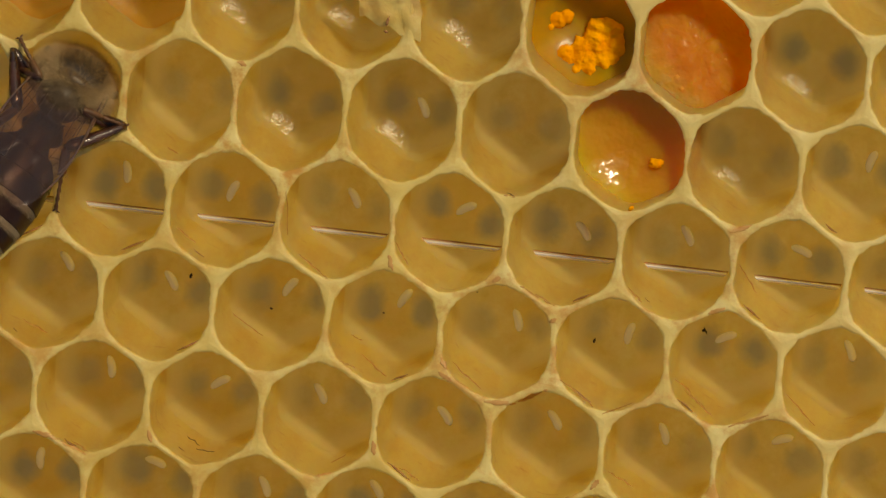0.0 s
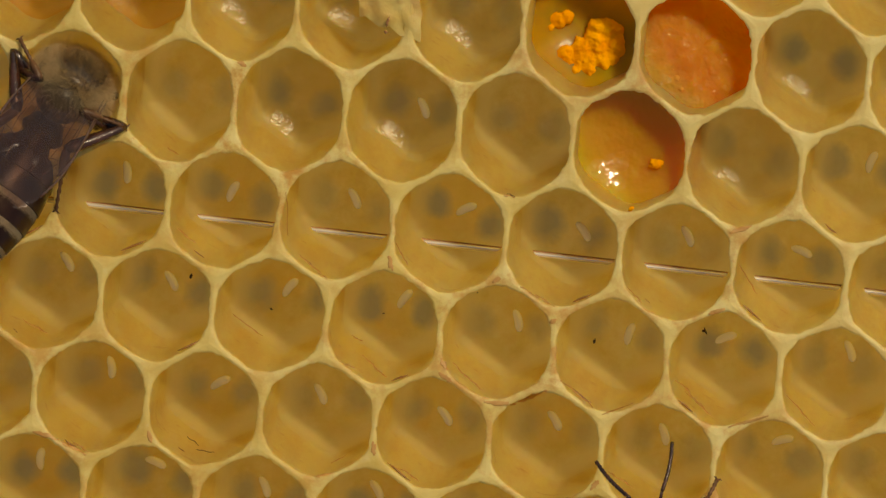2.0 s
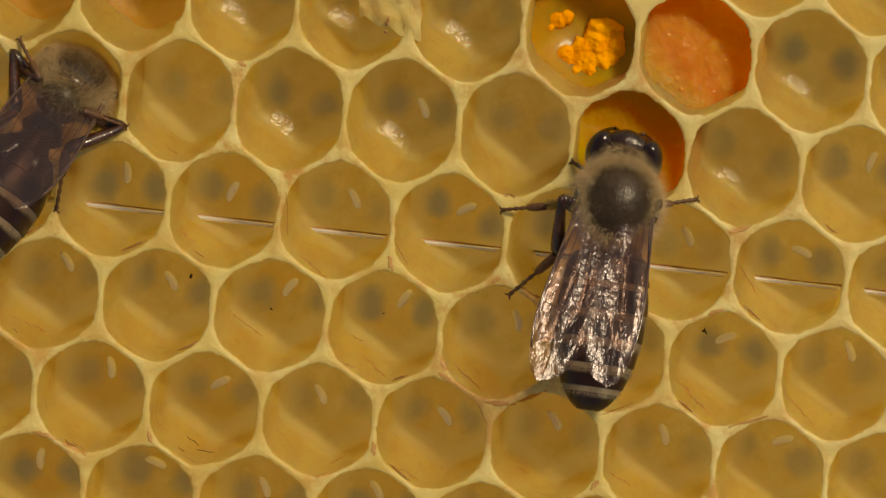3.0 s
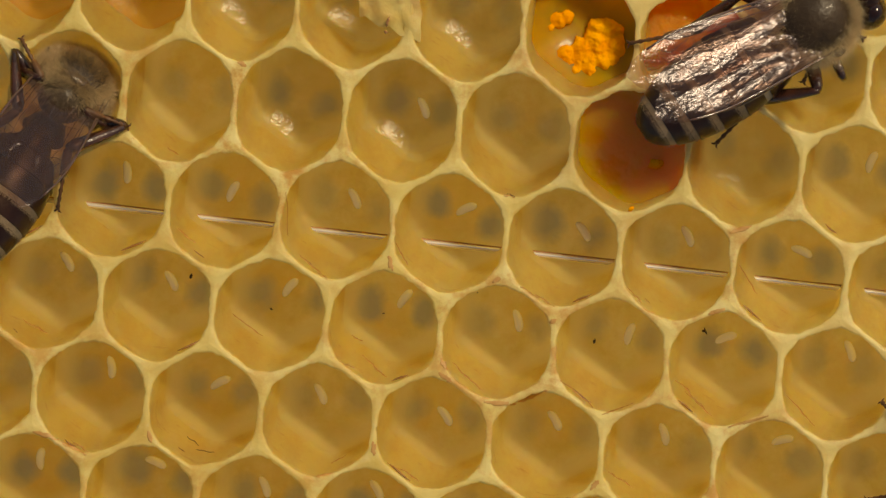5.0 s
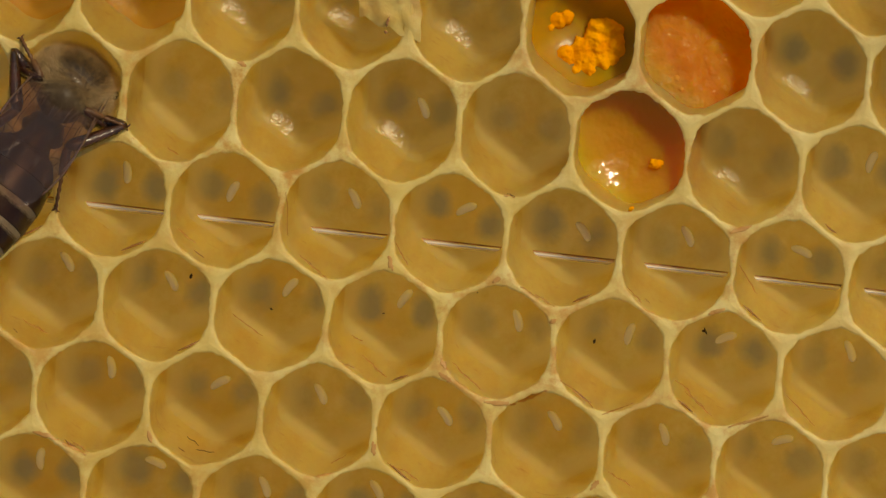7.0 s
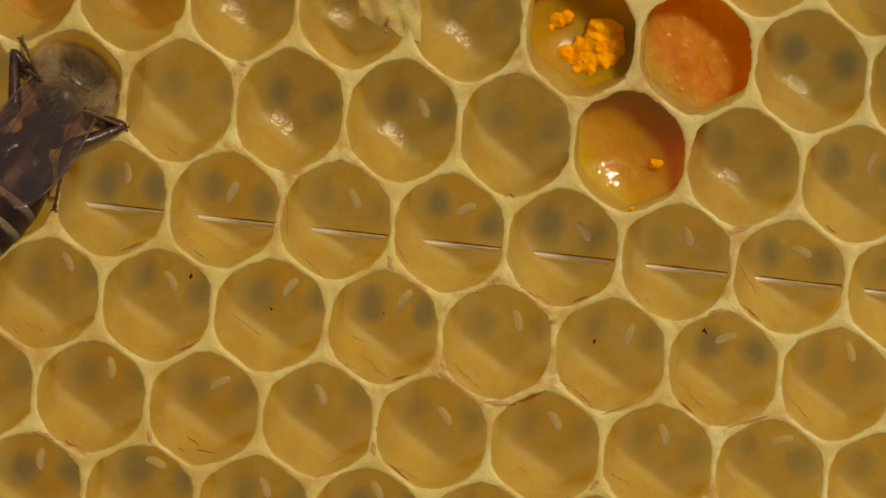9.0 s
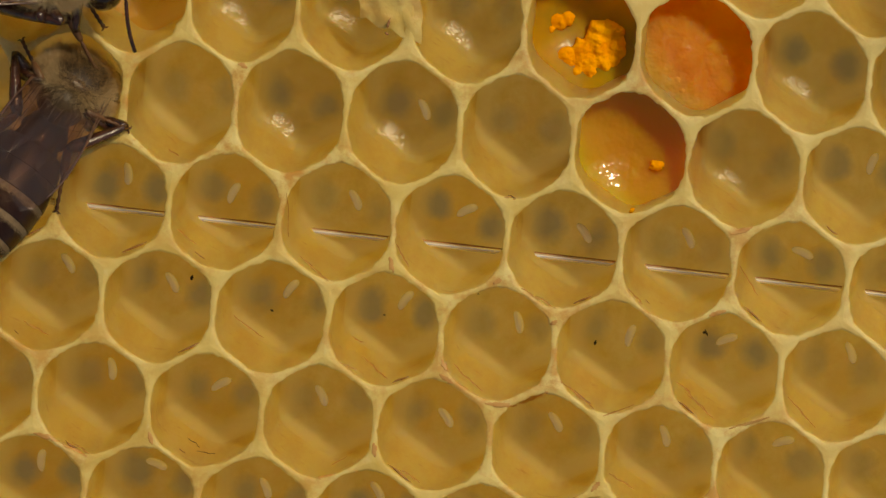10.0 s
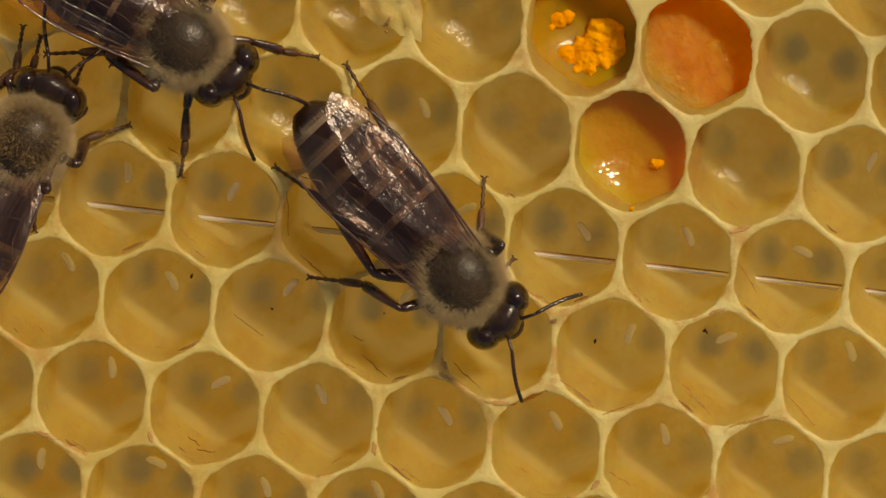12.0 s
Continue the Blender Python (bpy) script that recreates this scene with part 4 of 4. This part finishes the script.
def tread(bee, limbs, spans, feet, rate=4.2):
    """Legs step in two tripods: each foot holds its place on the comb while the bee passes over it, then swings on.
    feet: for a leg, rows of seconds and the place of the plan (and the height in mm, if not on the rims) where its foot is then."""
    times = {0.0, 12.0}
    for a, b in spans:
        times |= {k / FPS for k in range(round(a * FPS), round(b * FPS) + 1)}
    for i, key in enumerate(("front1", "middle-1", "hind1", "front-1", "middle1", "hind-1")):
        kind, side = key.rstrip("-1"), -1 if "-" in key else 1
        rest = Vector((LEGS[kind][3][0] * MM, LEGS[kind][3][1] * MM * side, 0))
        held = feet.get(key, ())

        def step(n, lag=0.0 if i < 3 else 0.5):
            p = pose_at(bee, min(max((n + 0.35 - lag) / rate, 0.0), 12.0)) @ rest
            return Vector((p.x, p.y, 0.0))

        rows = []
        for t in sorted(times):
            ph = rate * t + (0.0 if i < 3 else 0.5)
            n = math.floor(ph)
            f = max(0.0, (ph - n - 0.68) / 0.32)
            toe = step(n).lerp(step(n + 1), f * f * (3 - 2 * f)) if f else step(n)
            toe.z = 0.9 * MM * math.sin(math.pi * f) if (step(n + 1) - step(n)).length > 0.4 * MM else 0.0
            k = sum(1 for h in held if h[0] <= t + 1e-3)
            if k:
                here = at(*held[k - 1][1:3], (held[k - 1][3] if len(held[k - 1]) > 3 else 0.0) * MM)
            if k < len(held):
                there = at(*held[k][1:3], (held[k][3] if len(held[k]) > 3 else 0.0) * MM)
            if k and k < len(held) and (held[k][0] - held[k - 1][0] < 0.35 or held[0][0] == 0.0):
                w = min(1.0, max(0.0, (t - held[k - 1][0]) / (held[k][0] - held[k - 1][0])))
                toe = here.lerp(there, w * w * (3 - 2 * w))
            else:
                after = min(1.0, max(0.0, t - held[k - 1][0]) / 0.12) if k else 1.0
                before = min(1.0, (held[k][0] - t) / 0.12) if k < len(held) else 1.0
                if after < 1.0 and after <= before:
                    toe = here.lerp(toe, after)
                elif before < 1.0:
                    toe = there.lerp(toe, before)
            m = pose_at(bee, t)
            thigh, shin, foot = bend(kind, side, m.inverted() @ toe, limbs["size"], m.to_3x3().inverted() @ Vector((0, 0, 1)))
            back = thigh.inverted()
            rows.append((t, thigh, back @ shin, back @ foot))
        for k, ob in enumerate(limbs[key]):
            walk(ob, [(row[0], row[k + 1]) for row in rows])


def nod(limbs, key, rows):
    """Key one part about its joint: rows of seconds, turns in degrees and, for a telescoping abdomen, a slide back and down in millimetres."""
    ob, joint = limbs[key]
    walk(ob, [(row[0], pose(joint.x - (row[4] * MM if len(row) > 4 else 0), joint.y, joint.z - (row[5] * MM if len(row) > 5 else 0), *row[1:4])) for row in rows])


def fold(limbs, rows):
    """Key the folded wings: seconds, how far the left and the right pair stand out, their lift and their tilt to one side."""
    for name, more in (("forewing", 0), ("hindwing", 3)):
        for s in (1, -1):
            nod(limbs, name + str(s), [(t, 4 * s + tilt, 7.5 + (0.8 if s > 0 else 0) + lift, -((left if s > 0 else right) + more) * s) for t, left, right, lift, tilt in rows])


def motions():
    walk(bee_feeding, [bee_row(*r) for r in (
        (0.0, 131, 149, 56, -2.0, 66), (0.6, 129, 149, 56, -2.0, 66), (1.5, 132, 150, 56, -2.0, 66), (2.5, 131, 149, 56, -2.0, 65),
        (4.0, 132, 149, 57, -2.0, 66), (5.5, 134, 149, 56, -2.0, 66), (7.0, 132, 149, 56, -2.0, 66), (8.5, 131, 150, 56, -2.0, 65),
        (9.5, 132, 150, 56, -2.0, 65), (10.2, 131, 150, 57, -1.9, 61), (10.5, 129, 153, 57, -1.8, 57), (10.8, 126, 157, 58, -1.65, 49), (11.2, 122, 162, 59, -1.55, 45), (11.35, 116, 174, 60, -1.2, 35),
        (11.5, 103, 198, 61, -0.5, 13), (11.6, 96, 212, 61, 0.0, 5), (11.7, 84, 220, 60, 0.0, 1), (11.8, 68, 241, 60, 0, 0), (11.9, 52, 252, 61, 0, 0), (12.0, 44, 252, 63, 0, 0))])
    fold(limbs_feeding, ((0, 1, 5, -33, 0), (9.5, 1, 5, -32, 0), (10.2, 2, 6, -27, 0), (10.8, 2, 6, -24, 0), (11.25, 3, 6, -21, 0), (11.45, 5, 6, -10, 0), (11.6, 6, 6, 2, 0), (12.0, 6, 6, 4, 0)))
    nod(limbs_feeding, "head", ((0, 0, 35, 0), (10.2, 0, 35, 0), (11.0, 0, 30, 0), (11.5, 0, 14, 0), (11.7, 0, 4, -4), (12.0, 0, 0, 4)))
    for side, turn in (("antenna_left", -8), ("antenna_right", 8)):
        nod(limbs_feeding, side, ((0, 0, 50, turn), (10.2, 0, 50, turn), (11.55, 0, 62, turn), (11.7, 0, 25, 0), (11.85, 0, 0, 0), (12.0, 0, 0, 0)))
    nod(limbs_feeding, "abdomen", ((0, 0, -52, 0, -0.3, 2.7), (2, 0, -51, 2, -0.3, 2.7), (4, 0, -53, 0, -0.3, 2.7), (6, 0, -51, 1, -0.3, 2.7), (8, 0, -52, -1, -0.3, 2.7), (10.2, 0, -46, 0, -0.2, 2.2), (10.8, 0, -38, 0, -0.1, 1.7), (11.25, 0, -35, 0, -0.1, 1.5), (11.5, 0, -12, 0, 0, 0.4), (11.7, 0, 0, 0, 0, 0), (12.0, 0, 0, 0, 0, 0)))
    tread(bee_feeding, limbs_feeding, [(9.9, 12.0)], {
        "middle-1": ((0.0, 226, 226), (2.5, 230, 228), (5.5, 228, 227), (9.9, 229, 228), (11.5, 232, 222), (12.0, 231, 221)),
        "middle1": ((0.0, 34, 66), (3.0, 36, 68), (9.9, 36, 66), (11.5, 40, 66), (11.8, 36, 60), (12.0, 40, 44)),
        "hind-1": ((0.0, 98, 376), (3.0, 96, 380), (9.9, 98, 374), (11.5, 88, 402), (12.0, 60, 412)),
        "hind1": ((0.0, -60, 260), (11.5, -60, 270), (12.0, -70, 300)),
        "front1": ((0.0, 120, 140, -3.5), (11.3, 110, 140, -2.5), (11.5, 90, 100), (11.8, 74, 70), (12.0, 72, 62)),
        "front-1": ((0.0, 150, 160, -3.5), (11.3, 160, 160, -2.5), (11.5, 175, 160), (11.7, 160, 110), (12.0, 150, 104))})

    walk(bee_crossing, [bee_row(*r) for r in (
        (0.0, 1260, 1330, 98), (1.5, 1230, 1180, 98), (1.9, 1180, 1080, 100), (2.0, 1172, 1035, 99), (2.1, 1180, 960, 97), (2.2, 1107, 850, 102), (2.3, 1040, 810, 108), (2.4, 1000, 731, 110),
        (2.5, 972, 682, 110), (2.6, 1019, 550, 96), (2.7, 1000, 511, 98), (2.8, 1049, 438, 90), (2.9, 1096, 385, 82, 0, 3), (3.0, 1092, 362, 82, -0.3, 9),
        (3.1, 1086, 295, 78, -0.9, 24), (3.2, 1106, 246, 75, -1.8, 62), (3.5, 1108, 244, 75, -2.0, 66), (4.2, 1108, 246, 75, -2.0, 64), (4.45, 1112, 226, 75, -0.8, 18),
        (4.6, 1160, 150, 72, 0, 3), (4.8, 1253, 34, 68), (4.9, 1326, 50, 53), (5.0, 1440, 36, 33), (5.1, 1492, 30, 31), (5.2, 1560, -12, 29), (5.3, 1620, 0, 22),
        (5.4, 1715, -2, 17), (5.5, 1832, 25, 11), (5.6, 1880, 10, 8), (5.8, 1960, 0, 6), (6.1, 2000, 0, 6), (12.0, 2000, 0, 6))])
    nod(limbs_crossing, "head", ((0, 0, 0, 0), (2.8, 0, 4, 0), (2.9, 0, 14, 0), (3.0, 0, 30, -4), (3.1, 0, 36, -6), (3.2, 0, 40, 0), (4.2, 0, 40, 0), (4.6, 0, 4, 0), (4.9, 0, 0, -8), (5.3, 0, 0, 0), (12.0, 0, 0, 0)))
    nod(limbs_crossing, "abdomen", ((0, 0, 0, 0), (2.9, 0, -1, 0), (3.0, 0, -5, 0, 0.1), (3.1, 0, -16, 0, 0.4, 0.4), (3.2, 0, -48, 0, 0.0, 2.6), (4.2, 0, -52, 0, -0.2, 2.6), (4.6, 0, -2, 0, 0, 0), (5.3, 0, 0, 0), (12.0, 0, 0, 0)))
    nod(limbs_crossing, "antenna_left", ((0, 0, 0, 0), (2.2, 0, 0, 8), (2.5, 0, 0, 14), (2.65, 0, 0, -14), (2.8, 0, 0, -16), (2.9, 0, 25, -10), (3.0, 0, 48, -8), (4.2, 0, 48, -8), (4.6, 0, 0, 0), (12.0, 0, 0, 0)))
    nod(limbs_crossing, "antenna_right", ((0, 0, 0, 0), (2.2, 0, 0, 6), (2.5, 0, 0, 6), (2.65, 0, 0, -4), (2.8, 0, 0, -34), (2.9, 0, 25, -10), (3.0, 0, 48, 8), (4.2, 0, 48, 8), (4.6, 0, 0, 0), (12.0, 0, 0, 0)))
    fold(limbs_crossing, ((0, 8, 8, 0, 0), (2.7, 8, 8, 0, 0), (2.85, 9, 5, 3, 3), (2.95, 12, 1, 8, 8), (3.1, 13, 0, 8, 8), (3.2, 4, 4, -28, 0), (4.2, 4, 4, -31, 0),
                          (4.7, 20, 3, 2, 0), (4.8, 21, 2, 3, 0), (4.9, 14, -3, 10, -2), (5.0, 13, -5, 12, -2), (5.2, 14, -6, 11, -2), (5.4, 15, -7, 4, 0), (12.0, 10, 4, 0, 0)))
    tread(bee_crossing, limbs_crossing, [(1.4, 6.1)], {
        "front-1": ((2.3, 1104, 699), (2.4, 1094, 510), (2.5, 1100, 512), (2.6, 1118, 463), (2.7, 1097, 348), (2.8, 1150, 330), (2.9, 1160, 280), (3.0, 1150, 270), (3.2, 1130, 220, -3.5), (3.5, 1130, 220, -3.5), (3.8, 1130, 220, -3.5), (4.1, 1130, 220, -3.5), (4.8, 1385, 12), (5.0, 1530, 70)),
        "front1": ((2.4, 900, 560), (2.5, 872, 655), (2.6, 886, 416), (2.7, 891, 411), (2.8, 919, 275), (2.9, 970, 275), (3.0, 1010, 285), (3.2, 1090, 220, -3.5), (3.5, 1090, 220, -3.5), (3.8, 1090, 220, -3.5), (4.1, 1090, 220, -3.5)),
        "middle-1": ((2.3, 1237, 739), (2.4, 1237, 744), (2.5, 1150, 494), (2.6, 1125, 524), (2.7, 1127, 528), (2.8, 1233, 378), (2.9, 1247, 352), (3.0, 1237, 352), (3.2, 1240, 356), (3.5, 1240, 356), (3.8, 1240, 356), (4.1, 1240, 356), (4.8, 1348, 122), (5.0, 1420, 148)),
        "middle1": ((2.5, 812, 697), (2.6, 816, 692), (2.7, 823, 524), (2.8, 891, 446), (2.9, 891, 441), (3.0, 885, 372), (3.2, 966, 296), (3.5, 966, 296), (3.8, 966, 296), (4.1, 966, 296)),
        "hind-1": ((2.4, 1261, 838), (2.5, 1260, 838), (2.6, 1256, 840), (2.7, 1238, 805), (2.8, 1148, 570), (2.9, 1158, 528), (3.0, 1140, 545), (3.2, 1130, 492), (3.5, 1130, 492), (3.8, 1130, 492), (4.1, 1130, 492), (4.8, 1324, 320), (4.9, 1300, 290), (5.0, 1264, 258), (5.1, 1330, 290), (5.2, 1332, 262), (5.3, 1394, 230), (5.4, 1443, 210)),
        "hind1": ((2.6, 884, 763), (2.7, 900, 760), (2.8, 940, 751), (2.9, 926, 716), (3.0, 898, 525), (3.2, 898, 531), (3.5, 898, 531), (3.8, 898, 531), (4.1, 898, 531), (4.8, 1060, 160), (5.0, 1110, 78), (5.1, 1140, 60))})

    walk(bee_edge, [bee_row(*r) for r in (
        (0.0, 1740, 1160, 98), (4.6, 1735, 1020, 98), (5.0, 1700, 860, 100), (5.2, 1688, 735, 104), (5.3, 1645, 665, 107), (5.4, 1612, 598, 109), (5.5, 1602, 552, 106), (5.6, 1636, 452, 98),
        (5.7, 1652, 395, 92), (5.8, 1682, 300, 86), (5.9, 1716, 205, 82), (6.1, 1785, 20, 82), (6.5, 1770, -260, 86), (7.0, 1775, -340, 90), (12.0, 1775, -340, 90))])
    nod(limbs_edge, "antenna_left", ((0, 0, 0, 0), (5.3, 0, 0, 12), (5.5, 0, 0, 34), (5.7, 0, 0, 10), (12.0, 0, 0, 0)))
    tread(bee_edge, limbs_edge, [(4.6, 6.9)], {
        "front1": ((5.2, 1540, 580), (5.3, 1522, 560), (5.4, 1510, 520), (5.5, 1482, 590), (5.6, 1492, 280)),
        "middle1": ((5.2, 1530, 755), (5.3, 1520, 752), (5.4, 1450, 687), (5.5, 1562, 775), (5.6, 1486, 513), (5.7, 1490, 481)),
        "hind1": ((5.6, 1540, 770), (5.7, 1530, 690), (5.8, 1530, 610), (5.9, 1530, 600))})

    walk(bee_large, [bee_row(*r) for r in (
        (0.0, -270, -60, 6), (9.0, -260, -60, 6), (9.8, -90, -120, 4), (9.9, 0, -88, 2), (10.0, 92, -62, -4), (10.1, 178, -42, -6), (10.2, 285, -26, -4), (10.3, 345, -34, -2), (10.4, 358, -24, -4), (10.5, 396, -22, -2),
        (10.6, 482, -24, 5), (10.7, 530, -32, 4), (10.8, 590, -18, 4), (10.9, 640, -8, 0), (11.0, 668, -4, -1), (11.1, 698, 12, -7), (11.2, 706, 62, -22), (11.3, 690, 168, -27),
        (11.4, 674, 264, -39), (11.5, 678, 344, -44), (11.6, 708, 392, -50), (11.7, 690, 433, -55), (11.8, 694, 434, -57), (11.9, 716, 436, -53), (12.0, 812, 492, -47))])
    nod(limbs_large, "head", ((0, 0, 0, 0), (11.1, 0, 0, -6), (11.4, 0, 0, -8), (11.5, 0, 0, -8), (11.7, 0, 0, -4), (11.85, 0, 0, 6), (12.0, 0, 0, 8)))
    nod(limbs_large, "antenna_left", ((0, 0, 0, 0), (10.0, 0, 0, 0), (11.2, 0, 0, 10), (11.5, 0, 0, -4), (12.0, 0, 0, 34)))
    nod(limbs_large, "antenna_right", ((0, 0, 0, 0), (9.8, 0, 0, -20), (10.0, 0, 0, -45), (10.2, 0, 0, 8), (10.6, 0, 0, 0), (11.0, 0, 0, 10), (11.2, 0, 0, -26), (11.5, 0, 0, -22), (12.0, 0, 0, -12)))
    for name, turn in (("forewing-1", 6), ("hindwing-1", 9)):
        nod(limbs_large, name, ((0, -14, 13, turn), (11.1, -14, 13, turn), (11.3, -9, 11, turn), (11.5, -5, 10, turn), (12.0, -5, 10, turn)))
    tread(bee_large, limbs_large, [(9.0, 12.0)], {
        "hind-1": ((10.4, 180, 80), (10.5, 205, 90), (10.6, 250, 95), (10.8, 340, 110), (11.0, 345, 130), (11.2, 300, 100), (11.4, 420, 220), (11.5, 470, 250), (11.7, 480, 296), (12.0, 482, 293)),
        "middle-1": ((10.4, 320, 60), (10.5, 330, 60), (10.8, 470, 64), (11.0, 636, 186), (11.2, 634, 170), (11.4, 520, 400), (11.5, 515, 458), (11.7, 536, 470), (12.0, 542, 490)),
        "front-1": ((10.4, 524, 92), (10.5, 525, 94), (10.6, 526, 92), (10.9, 735, 70), (11.0, 737, 72), (11.1, 740, 110), (11.4, 690, 450), (11.5, 720, 462), (11.8, 760, 560), (12.0, 812, 582)),
        "front1": ((11.2, 780, 120), (11.4, 826, 250), (11.5, 858, 300), (11.6, 880, 420), (11.8, 905, 440), (12.0, 910, 456)),
        "middle1": ((11.4, 695, 90), (11.5, 738, 64), (11.6, 744, 160), (11.7, 760, 300), (11.8, 800, 290), (12.0, 856, 312)),
        "hind1": ((11.4, 590, 36), (11.5, 592, 34), (11.6, 610, 70), (11.8, 606, 100), (12.0, 605, 104))})

    walk(bee_late, [bee_row(*r) for r in (
        (0.0, -330, -330, -25), (10.8, -310, -330, -25), (11.4, -70, -190, -24), (11.6, 50, -98, -25), (11.7, 125, -52, -25), (11.8, 208, 0, -27), (11.9, 282, 36, -30), (12.0, 322, 76, -32))])
    nod(limbs_late, "head", ((0, 0, 0, 0), (11.7, 0, 0, -12), (12.0, 0, 0, -14)))
    tread(bee_late, limbs_late, [(10.8, 12.0)], {
        "front1": ((11.8, 450, 20), (11.9, 520, 70), (12.0, 568, 102)),
        "front-1": ((11.8, 260, 210), (11.9, 318, 316), (12.0, 318, 320)),
        "middle-1": ((11.8, 150, 120), (11.9, 186, 112), (12.0, 192, 114))})


motions()
